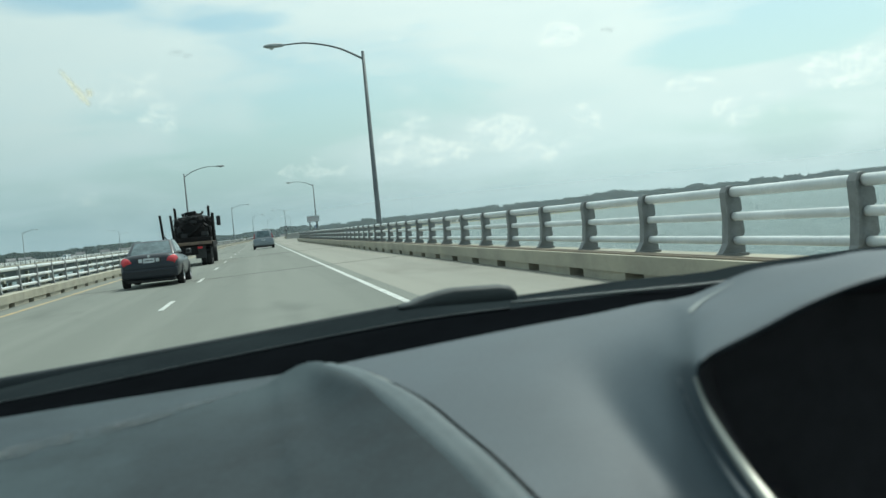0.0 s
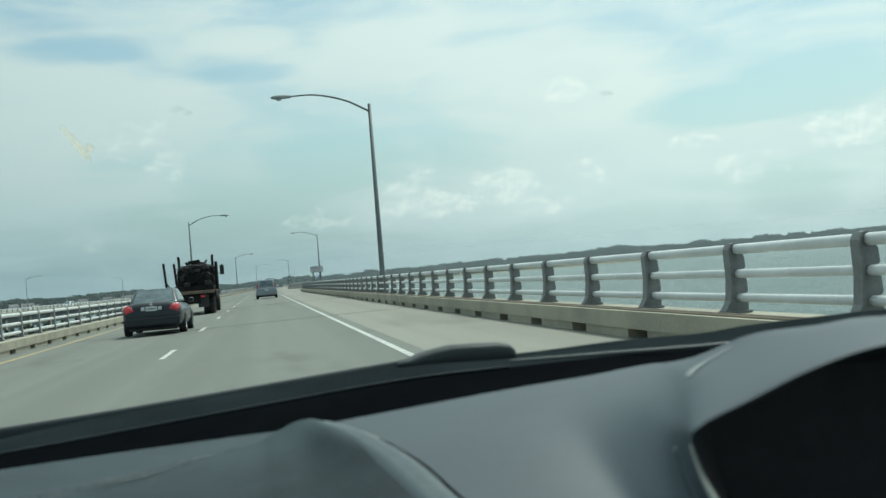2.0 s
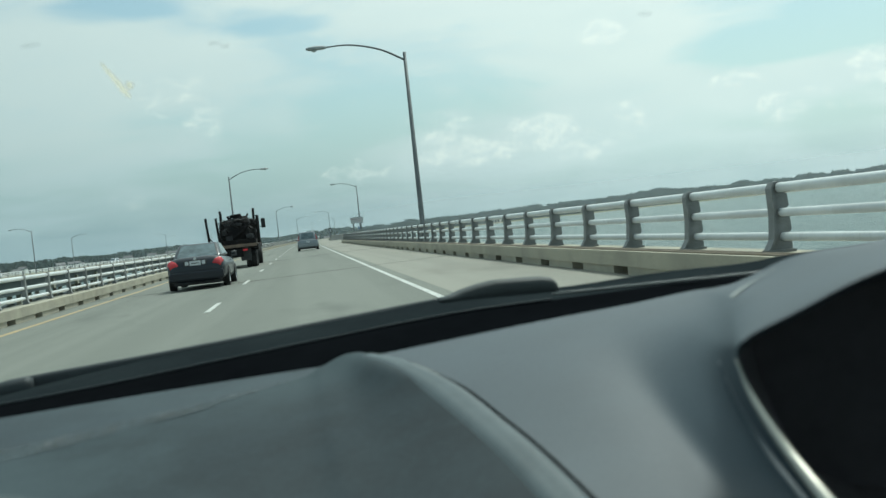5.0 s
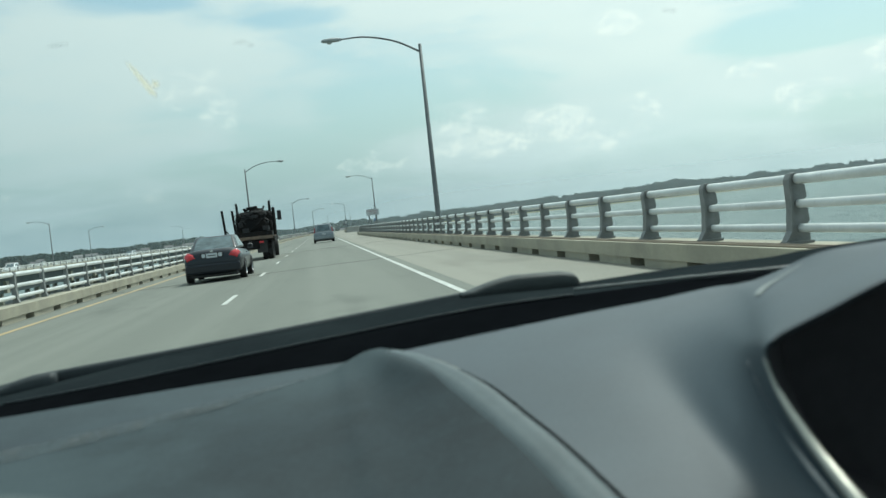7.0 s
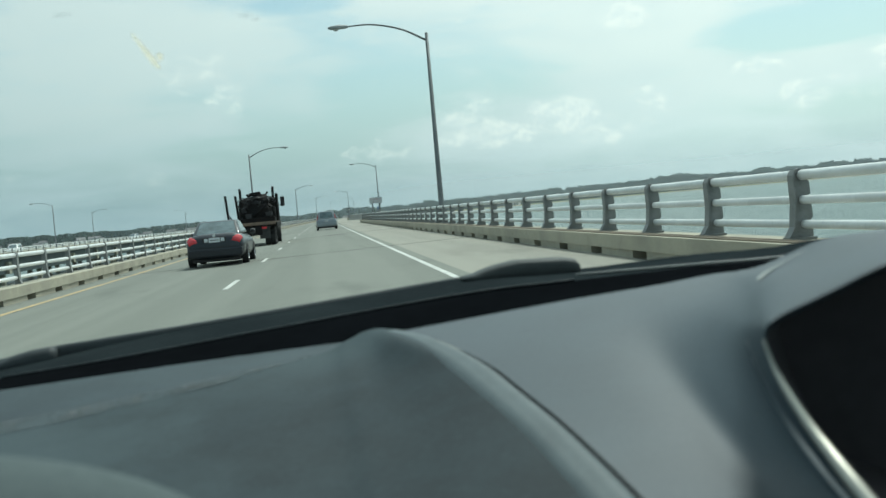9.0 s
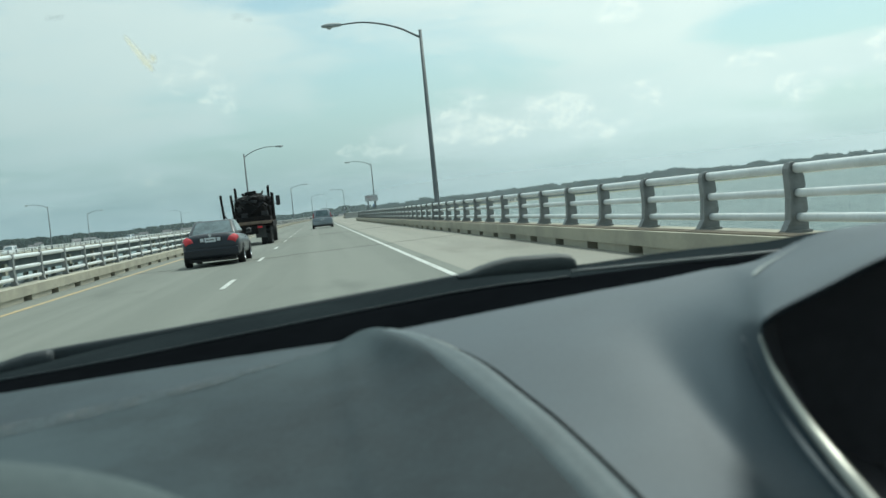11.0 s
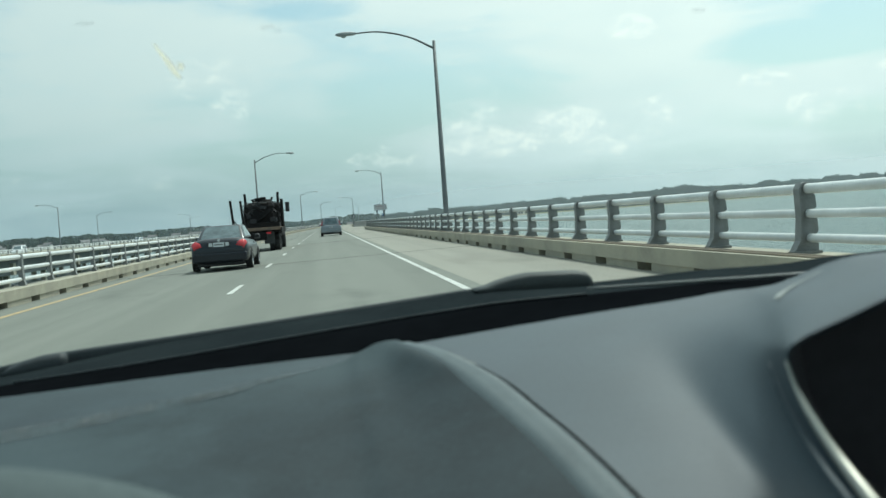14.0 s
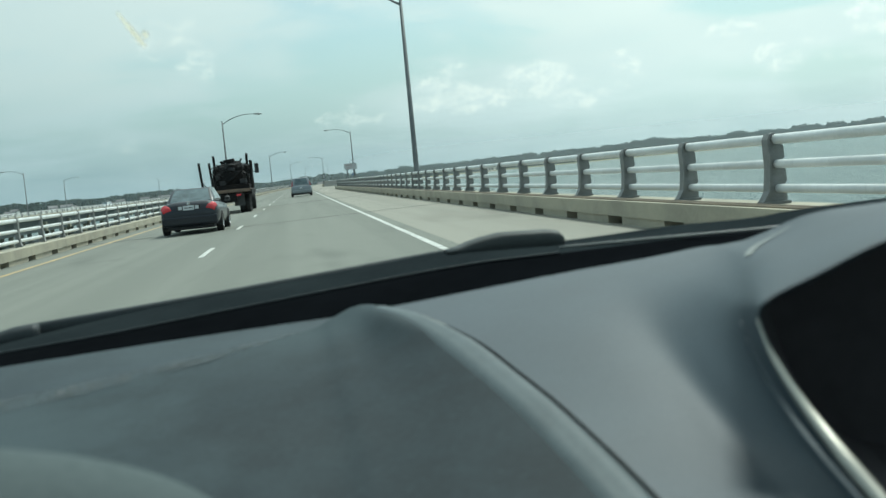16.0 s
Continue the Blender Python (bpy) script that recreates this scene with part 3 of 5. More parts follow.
parapet("parapet_right_near", right_near, -1, "stained concrete kerb wall with scupper slots")
parapet("parapet_right_far", right_far, -1, "stained concrete kerb wall with scupper slots")
parapet("parapet_left", left_all, 1, "stained concrete kerb wall with scupper slots")
parapet("parapet_bay", bay_path, -1, "concrete kerb wall along the emergency bay")
railing("bridge_railing", shifted(right_near, 0.42), -1, "white three-tube bridge railing on grey posts over the water", 0.36, (-12, 112))
railing("bridge_railing", shifted(right_far, 0.42), -1, "white three-tube bridge railing beyond the emergency bay", 0.36, (200, 285))
railing("bridge_railing", shifted(left_all, -0.42), 1, "white three-tube bridge railing beside the yellow line", 0.36, (5, 170), POST_SLIM)
railing("bridge_railing", shifted(bay_path, 0.42), -1, "white three-tube railing round the emergency bay", 0.36)


for off, r in ((0.10, 0.012), (0.17, 0.016)):
    bm = tube(B(), [(XR + off, y, dz_at(XR) + 0.36 + r) for y in (Y0, 0, 20, 48, 120)], r, 8)
    tagged(part("conduit", bm, M_rust), "thin rust-brown conduit along the kerb wall top", "conduit", "kerb conduits")

# ---- emergency bay ----
def barrier(xa, ya, xb, yb, label):
    (xa, ya), (xb, yb) = bay(xa, ya), bay(xb, yb)
    e = thing("concrete_barrier", label, "barrier", "bay barriers")
    a, b = Vector((xa, ya, 0)), Vector((xb, yb, 0))
    L = (b - a).length
    yaw = math.degrees(math.atan2(b.y - a.y, b.x - a.x)) - 90
    prof = [(-0.30, 0.0), (-0.30, 0.08), (-0.17, 0.33), (-0.10, 1.02), (-0.08, 1.05), (0.08, 1.05), (0.10, 1.02), (0.17, 0.33), (0.30, 0.08), (0.30, 0.0)]
    n = max(1, round(L / 3.0))
    for i in range(n):
        bm = B()
        skin(bm, [[(x, L * i / n + 0.006, z) for x, z in prof], [(x, L * (i + 1) / n - 0.006, z) for x, z in prof]])
        o = part("barrier_segment", bm, M_barrier, e)
    e.matrix_world = pose(xa, ya, dz_at((xa + xb) / 2) + 0.0, 0, 0, yaw)
    return e


barrier(5.35, 48.4, 8.05, 63.2, "grey concrete crash barrier angled into the emergency bay")
barrier(8.05, 117.0, 5.0, 133.8, "grey concrete crash barrier closing the emergency bay")


def barrel(x, y):
    x, y = bay(x, y)
    e = thing("sand_barrel", "yellow plastic sand barrel with a black lid before the barrier", "crash barrel", "sand barrels", at=(x, y, dz_at(x) + 0.003))
    part("body", lathe(B(), [(0.01, 0.0), (0.34, 0.0), (0.345, 0.03), (0.40, 0.42), (0.425, 0.44), (0.43, 0.50), (0.41, 0.52), (0.455, 0.95), (0.46, 1.0), (0.01, 1.0)], 24), M_barrel, e, smooth=False)
    part("lid", lathe(B(), [(0.01, 1.0), (0.485, 0.995), (0.49, 1.03), (0.40, 1.07), (0.15, 1.09), (0.01, 1.09)], 24), M_lid, e, "black plastic lid")
    return e


barrel(8.15, 64.2)
barrel(8.1, 116.0)


def pull_off_sign(x, y):
    e = thing("road_sign", "white road sign with red letters on two grey posts", "road sign", at=(x, y, 0))
    w, h, z = 1.54, 0.76, 2.72
    bm = B()
    box(bm, -w / 2, w / 2, 0.0, 0.012, z - h / 2, z + h / 2)
    part("panel", bm, M_signw, e)
    bm = B()
    for a, b, c, d in ((-w / 2, w / 2, z + h / 2 - 0.022, z + h / 2), (-w / 2, w / 2, z - h / 2, z - h / 2 + 0.022)):
        box(bm, a, b, -0.004, 0.0, c, d)
    for a, b in ((-w / 2, -w / 2 + 0.022), (w / 2 - 0.022, w / 2)):
        box(bm, a, b, -0.004, 0.0, z - h / 2 + 0.022, z + h / 2 - 0.022)
    part("border", bm, M_signblk, e, "thin black border")
    lettering("lettering", "EMERGENCY", 0.235, e, (0, -0.004, z + 0.14), material=M_signred)
    lettering("lettering", "PULL OFF", 0.235, e, (0, -0.004, z - 0.16), material=M_signred)
    for sx in (-0.46, 0.46):
        part("post", box(B(), sx - 0.085, sx + 0.085, 0.012, 0.17, -0.65, z - 0.05, 0.01), M_post, e)
    part("bracket", box(B(), -1.75, 0.6, 0.03, 0.15, -0.62, -0.42), M_post, e)
    return e


pull_off_sign(*bay(6.75, 41.6))


# ---- street lamps ----
def lamp_thing():
    e = thing("street_lamp", "tall grey steel street lamp with a curved arm", "street lamp", "bridge lamps")
    H = 8.5
    part("pole", tube(B(), [(0, 0, 0), (0, 0, 0.25), (0, 0, H)], [0.16, 0.125, 0.07], 12), M_pole, e, smooth=True)
    part("base", box(B(), -0.2, 0.2, -0.2, 0.2, -0.05, 0.06, 0.01), M_pole, e)
    arm = spline([(0, 0, H - 0.35), (-1.1, 0, H + 0.22), (-2.4, 0, H + 0.52), (-3.6, 0, H + 0.50)], 14)
    part("arm", tube(B(), arm, [0.05 - 0.018 * i / 13 for i in range(14)], 8), M_pole, e, smooth=True)
    bm = B()
    rings = []
    for x, hw, zb, zt in ((-3.45, 0.05, 0.45, 0.56), (-3.6, 0.11, 0.42, 0.60), (-3.9, 0.15, 0.40, 0.61), (-4.2, 0.14, 0.40, 0.58), (-4.35, 0.06, 0.45, 0.53)):
        rings.append([(x, hw * math.cos(a), H + (zb + zt) / 2 + (zt - zb) / 2 * math.sin(a)) for a in [2 * math.pi * k / 10 for k in range(10)]])
    head = part("lamp_head", skin(bm, rings), M_lamp, e, smooth=True)
    part("lens", lathe(B(), [(0.01, H + 0.33), (0.08, H + 0.345), (0.13, H + 0.41), (0.01, H + 0.42)], 12, Matrix.Translation((-4.0, 0, 0))), M_lens, head)
    return e


lamp = lamp_thing()
right_lamps = [bay(9.35, 88.5), (5.35, 49.0), (5.35 + bend(372), 372), (5.35 + bend(530), 530)]
lamp.matrix_world = pose(right_lamps[0][0], right_lamps[0][1], dz_at(9.3) + 0.37)
tagged(lamp, "tall grey steel street lamp standing at the emergency bay")
for x, y in right_lamps[1:]:
    copy_thing(lamp, pose(x, y, dz_at(x) + 0.37))
for y in (122, 272, 422, 572):
    x = -7.35 + bend(y)
    tagged(copy_thing(lamp, pose(x, y, dz_at(x) + 0.37, 0, 0, 180)), "tall grey steel street lamp beside the yellow line")


def stop_sign_plates(x, y, z):
    e = thing("stopping_sign", "white parking sign with dark letters strapped to a lamp post", "road sign", at=(x, y, z))
    part("panel", box(B(), -0.38, 0.38, 0, 0.01, -0.30, 0.30), M_signw, e)
    bm = B()
    for a in ((-0.38, 0.38, 0.285, 0.30), (-0.38, 0.38, -0.30, -0.285)):
        box(bm, a[0], a[1], -0.003, 0, a[2], a[3])
    part("border", bm, M_signblk, e)
    for k, w in enumerate(("EMERGENCY", "STOPPING", "ONLY")):
        lettering("lettering", w, 0.125, e, (0, -0.003, 0.17 - 0.17 * k))
    e2 = thing("phone_sign", "small blue call box sign on the lamp post", "road sign", at=(x - 0.22, y, z - 1.25))
    part("panel", box(B(), -0.16, 0.16, 0, 0.01, -0.2, 0.2), M_signblue, e2)
    part("symbol", lathe(B(), [(0.01, 0), (0.08, 0), (0.08, 0.004), (0.01, 0.004)], 14, pose(0, 0.0, 0.03, 90)), M_signw, e2)
    e3 = thing("call_box", "grey emergency call box on the lamp post", "call box", at=(x - 0.2, y, z - 1.75))
    part("housing", box(B(), -0.15, 0.15, 0.0, 0.25, -0.22, 0.22, 0.02), M_lamp, e3)
    part("door", box(B(), -0.12, 0.12, -0.012, -0.002, -0.18, 0.16), M_post, e3)


stop_sign_plates(bay(9.35, 88.5)[0], AHEAD + 88.385, 3.25)
e = thing("phone_sign", "dark framed phone sign strapped to a lamp post", "road sign", at=(5.35 + bend(372), 371.88, 2.9))
part("panel", box(B(), -0.42, 0.42, 0, 0.02, -0.62, 0.62), M_signblk, e)
part("symbol", box(B(), -0.24, 0.24, -0.006, 0, -0.1, 0.42), M_signw, e)
part("lower_symbol", box(B(), -0.24, 0.24, -0.006, 0, -0.46, -0.2), M_signw, e)


# ---- vehicles ----
def oval(y, hw, zb, zt, n=20, p=3.2):
    """A rounded-square cross-section ring at y."""
    out = []
    for k in range(n):
        a = 2 * math.pi * (k + 0.5) / n
        c, s = math.cos(a), math.sin(a)
        out.append((hw * math.copysign(abs(c) ** (2 / p), c), y, (zb + zt) / 2 + (zt - zb) / 2 * math.copysign(abs(s) ** (2 / p), s)))
    return out


def wheel_parts(parent, x, y, r, w, out, rim_mat=None):
    """A wheel with tyre, rim, spokes; out: +1 or -1, the side its face shows."""
    m = Matrix.Translation((x, y, r)) @ pose(0, 0, 0, 0, 90 * out, 0)
    tyre = part("wheel", lathe(B(), [(r * 0.62, -w / 2), (r * 0.93, -w / 2), (r, -w * 0.36), (r, w * 0.36), (r * 0.93, w / 2), (r * 0.66, w / 2), (r * 0.62, w * 0.3)], 28, m), M_tyre, parent, "black rubber tyre on a light rim")
    bm = B()
    lathe(bm, [(0.01, w * 0.12), (r * 0.62, w * 0.12), (r * 0.655, w * 0.46), (r * 0.60, w * 0.46), (r * 0.56, w * 0.2), (0.02, w * 0.2)], 24, m)
    for k in range(5):
        mm = m @ pose(0, 0, 0, 0, 0, 72 * k)
        box(bm, r * 0.1, r * 0.6, -r * 0.09, r * 0.09, w * 0.2, w * 0.38, m=mm)
    part("rim", bm, rim_mat or M_rim, tyre, "spoked alloy rim")
    return tyre


def pane(parent, name, quad, material, thick=0.006, label=""):
    """A thin plate on four corners, pushed outwards."""
    q = [Vector(p) for p in quad]
    nrm = (q[1] - q[0]).cross(q[2] - q[0]).normalized() * thick
    return part(name, skin(B(), [[p - nrm for p in q], [p + nrm for p in q]]), material, parent, label)


def lerp4(q, u0, u1, v0, v1):
    a, b, c, d = [Vector(p) for p in q]          # a-b lower edge, d-c upper edge

    def at(u, v):
        return a.lerp(b, u).lerp(d.lerp(c, u), v)
    return [at(u0, v0), at(u1, v0), at(u1, v1), at(u0, v1)]


def sedan(at, rz=0.0):
    e = thing("sedan", "dark navy four-door sedan with red tail lamps on the road", "car", at=at, rz=rz)
    st = [(-2.40, 0.74, 0.40, 0.72), (-2.37, 0.80, 0.30, 0.90), (-2.25, 0.865, 0.24, 1.01), (-1.95, 0.90, 0.20, 1.03), (-1.3, 0.915, 0.19, 1.01), (0.0, 0.92, 0.18, 0.98),
          (1.0, 0.915, 0.18, 0.95), (1.8, 0.895, 0.20, 0.86), (2.2, 0.84, 0.26, 0.76), (2.38, 0.72, 0.34, 0.66)]
    part("body", skin(B(), [oval(y, w, a, b, 28, 4.2) for y, w, a, b in st]), M_navy, e, smooth=True)
    lo, hi = 0.97, 1.42
    rl, rr, fl, fr = (-0.76, -1.72, lo), (0.76, -1.72, lo), (-0.76, 1.20, lo), (0.76, 1.20, lo)
    Rl, Rr, Fl, Fr = (-0.60, -0.98, hi), (0.60, -0.98, hi), (-0.60, 0.30, hi), (0.60, 0.30, hi)
    cab = B()
    skin(cab, [[rl, rr, fr, fl], [Rl, Rr, Fr, Fl]])
    bmesh.ops.bevel(cab, geom=list(cab.edges), offset=0.07, segments=3, affect="EDGES", profile=0.5)
    part("roof", cab, M_navy, e, smooth=True)
    pane(e, "rear_window", lerp4((rl, rr, Rr, Rl), 0.08, 0.92, 0.10, 0.90), M_carglass, 0.008)
    pane(e, "windscreen", lerp4((fr, fl, Fl, Fr), 0.08, 0.92, 0.08, 0.90), M_carglass, 0.008)
    for q in ((fl, rl, Rl, Fl), (rr, fr, Fr, Rr)):
        flip = q[0] == fl
        a = lerp4(q, 0.16, 0.52, 0.16, 0.86) if flip else lerp4(q, 0.48, 0.84, 0.16, 0.86)
        b = lerp4(q, 0.55, 0.86, 0.16, 0.86) if flip else lerp4(q, 0.14, 0.45, 0.16, 0.86)
        pane(e, "side_window", a, M_carglass, 0.008)
        pane(e, "side_window", b, M_carglass, 0.008)
    for s in (-1, 1):
        grid = []
        for k in range(8):
            y = -2.388 + 0.19 * k / 7
            a, b = next((p, q) for p, q in zip(st, st[1:]) if p[0] <= y <= q[0])
            w, lo_z, hi_z = (a[j] + (b[j] - a[j]) * (y - a[0]) / (b[0] - a[0]) for j in (1, 2, 3))
            arc = []
            for j in range(7):
                turn = radians(14 + (64 - 3.2 * k - 14) * j / 6)
                arc.append(Vector((s * w * math.cos(turn) ** (2 / 4.2), y, (lo_z + hi_z) / 2 + (hi_z - lo_z) / 2 * math.sin(turn) ** (2 / 4.2))))
            grid.append([q + Vector((s * 0.012, -0.010, 0.006)) for q in arc] + [q + Vector((-s * 0.02, 0.02, -0.01)) for q in arc[::-1]])
        part("tail_light", skin(B(), grid), M_tail, e, "red tail light lens", True)
        m = part("wing_mirror", skin(B(), [oval(0.62, 0.06, 0.95, 1.05, 12), oval(0.70, 0.09, 0.93, 1.08, 12), oval(0.78, 0.05, 0.96, 1.05, 12)]), M_blk, e)
        m.location.x = s * 0.98
        for y in (-1.42, 1.36):
            wheel_parts(e, s * 0.835, y, 0.325, 0.21, s)
        for dy in (-0.45, 0.5):
            part("door_handle", box(B(), min(s * 0.915, s * 0.945), max(s * 0.915, s * 0.945), dy, dy + 0.2, 0.80, 0.83, 0.005), M_navy, e)
    part("plate_recess", box(B(), -0.36, 0.36, -2.395, -2.35, 0.74, 0.92, 0.01), M_blk, e)
    plate = part("license_plate", box(B(), -0.17, 0.17, -2.405, -2.394, 0.76, 0.90), M_plate, e, "white number plate")
    part("plate_bars", box(B(), -0.12, 0.12, -2.408, -2.404, 0.815, 0.842), M_mudflap, plate)
    for s in (-1, 1):
        part("reversing_light", box(B(), min(s * 0.2, s * 0.31), max(s * 0.2, s * 0.31), -2.406, -2.38, 0.78, 0.89, 0.01), M_plate, e)
    part("emblem", lathe(B(), [(0.005, 0), (0.05, 0), (0.05, 0.012), (0.005, 0.012)], 16, pose(0, -2.345, 0.965, 90)), M_chrome, e)
    part("bumper", box(B(), -0.84, 0.84, -2.43, -2.30, 0.30, 0.58, 0.05), M_navy, e)
    part("underbody", box(B(), -0.72, 0.72, -2.2, 2.1, 0.16, 0.34, 0.02), M_blk, e)
    return e


def minivan(at, material, label, rz=0.0):
    e = thing("minivan", label, "car", at=at, rz=rz)
    st = [(-2.35, 0.84, 0.36, 0.92), (-2.28, 0.92, 0.28, 1.02), (-1.8, 0.95, 0.22, 1.05), (0.2, 0.955, 0.2, 1.02), (1.5, 0.93, 0.2, 0.98), (2.1, 0.86, 0.26, 0.84), (2.35, 0.74, 0.36, 0.70)]
    part("body", skin(B(), [oval(y, w, a, b, 24, 4.5) for y, w, a, b in st]), material, e, smooth=True)
    lo, hi = 1.0, 1.72
    rl, rr, fl, fr = (-0.88, -2.28, lo), (0.88, -2.28, lo), (-0.88, 1.5, lo), (0.88, 1.5, lo)
    Rl, Rr, Fl, Fr = (-0.68, -1.98, hi), (0.68, -1.98, hi), (-0.66, 0.5, hi), (0.66, 0.5, hi)
    cab = B()
    skin(cab, [[rl, rr, fr, fl], [Rl, Rr, Fr, Fl]])
    bmesh.ops.bevel(cab, geom=list(cab.edges), offset=0.08, segments=3, affect="EDGES", profile=0.5)
    part("roof", cab, material, e, smooth=True)
    pane(e, "rear_window", lerp4((rl, rr, Rr, Rl), 0.14, 0.86, 0.14, 0.88), M_carglass, 0.008)
    pane(e, "windscreen", lerp4((fr, fl, Fl, Fr), 0.08, 0.92, 0.08, 0.90), M_carglass, 0.008)
    for q, u in (((fl, rl, Rl, Fl), ((0.14, 0.36), (0.39, 0.66), (0.69, 0.92))), ((rr, fr, Fr, Rr), ((0.08, 0.31), (0.34, 0.61), (0.64, 0.86)))):
        for a, b in u:
            pane(e, "side_window", lerp4(q, a, b, 0.14, 0.86), M_carglass, 0.008)
    for s in (-1, 1):
        tl = [(s * 0.78, -2.30, 0.98), (s * 0.90, -2.27, 0.98), (s * 0.80, -2.06, 1.40), (s * 0.73, -2.13, 1.40)]
        pane(e, "tail_light", tl if s > 0 else tl[::-1], M_vantail, 0.02, "red tail light lens")
        for y in (-1.5, 1.45):
            wheel_parts(e, s * 0.86, y, 0.33, 0.21, s)
        m = part("wing_mirror", skin(B(), [oval(0.95, 0.06, 1.0, 1.14, 12), oval(1.02, 0.10, 0.98, 1.18, 12), oval(1.1, 0.05, 1.0, 1.14, 12)]), material, e)
        m.location.x = s * 1.03
    plate = part("license_plate", box(B(), -0.16, 0.16, -2.375, -2.34, 0.72, 0.86), M_plate, e, "white number plate")
    part("plate_bars", box(B(), -0.12, 0.12, -2.379, -2.375, 0.765, 0.81), M_mudflap, plate)
    part("bumper", box(B(), -0.88, 0.88, -2.42, -2.25, 0.32, 0.60, 0.05), material, e)
    part("underbody", box(B(), -0.74, 0.74, -2.1, 2.0, 0.16, 0.34, 0.02), M_blk, e)
    return e


def flatbed_truck(at, rz=0.0):
    e = thing("flatbed_truck", "black flatbed truck with upright stakes and two exhaust stacks", "truck", at=at, rz=rz)
    L0, L1 = -4.4, 1.6
    part("bed", box(B(), -1.25, 1.25, L0, L1, 1.12, 1.27, 0.01), M_bed, e, "weathered timber load bed")
    part("rear_beam", box(B(), -1.25, 1.25, L0 - 0.06, L0 + 0.02, 1.13, 1.29, 0.01), M_bed, e, "rusty rear edge beam")
    for s in (-1, 1):
        part("side_rail", box(B(), s * 1.28 - 0.03, s * 1.28 + 0.03, L0, L1, 1.0, 1.24, 0.01), M_truck, e)
        part("frame_rail", box(B(), s * 0.42 - 0.06, s * 0.42 + 0.06, L0 + 0.2, 5.4, 0.72, 1.10), M_truck, e)
        part("mudflap", box(B(), s * 0.62 - 0.28, s * 0.62 + 0.28, L0 + 0.30, L0 + 0.32, 0.40, 1.05), M_mudflap, e, "grey rubber mudflap")
        for y in (-3.4, -2.1):
            for k in (0.72, 1.02):
                wheel_parts(e, s * k, y, 0.50, 0.26, s, M_mudflap)
        wheel_parts(e, s * 1.0, 4.3, 0.50, 0.28, s, M_mudflap)
        part("exhaust_stack", tube(B(), [(s * 0.95, 2.0, 1.2), (s * 0.95, 2.0, 3.15), (s * 0.97, 1.92, 3.30)], 0.075, 10), M_truck, e, "tall black exhaust stack")
        if s > 0:
            mir = part("mirror_arm", tube(B(), [(1.1, 3.6, 2.2), (1.42, 3.55, 2.3), (1.42, 3.55, 2.75)], 0.02, 6), M_truck, e)
            part("mirror", box(B(), 1.30, 1.54, 3.5, 3.56, 2.15, 2.72, 0.02), M_blk, mir)
        part("tail_light", box(B(), s * 0.62 - 0.12, s * 0.62 + 0.12, L0 - 0.08, L0 - 0.02, 0.92, 1.02), M_tail, e)
    for x, y in ((-1.2, -4.25), (-0.80, -2.5)):
        part("stake", tube(B(), [(x, y, 1.25), (x - 0.10, y - 0.02, 2.82)], 0.065, 8), M_truck, e, "upright steel stake")
        part("stake_brace", tube(B(), [(x, y + 0.02, 1.75), (x + 0.35, y, 1.28)], 0.03, 6), M_truck, e)
    for x, y in ((1.22, -0.4), (1.22, 0.9)):
        part("stake", tube(B(), [(x, y, 1.25), (x, y, 2.85)], 0.06, 8), M_truck, e, "upright steel stake")
    part("rear_plate", box(B(), -0.5, 0.5, L0 - 0.02, L0 + 0.04, 0.62, 1.05), M_truck, e)
    part("number_board", box(B(), -0.15, 0.15, L0 - 0.035, L0 - 0.022, 0.72, 0.83), M_mudflap, e)
    part("cross_member", box(B(), -1.1, 1.1, L0 + 0.5, L0 + 0.65, 0.6, 0.75), M_truck, e)
    # cab
    cab = B()
    skin(cab, [oval(1.9, 1.05, 0.95, 2.65, 20, 6), oval(2.1, 1.12, 0.9, 2.75, 20, 6), oval(3.4, 1.12, 0.9, 2.75, 20, 6), oval(3.9, 1.10, 0.9, 2.1, 20, 6), oval(5.5, 0.95, 0.8, 1.85, 20, 5)])
    part("cab", cab, M_truck, e, smooth=False)
    part("cab_rear_window", box(B(), -0.6, 0.6, 1.86, 1.9, 1.9, 2.4), M_carglass, e)
    return e


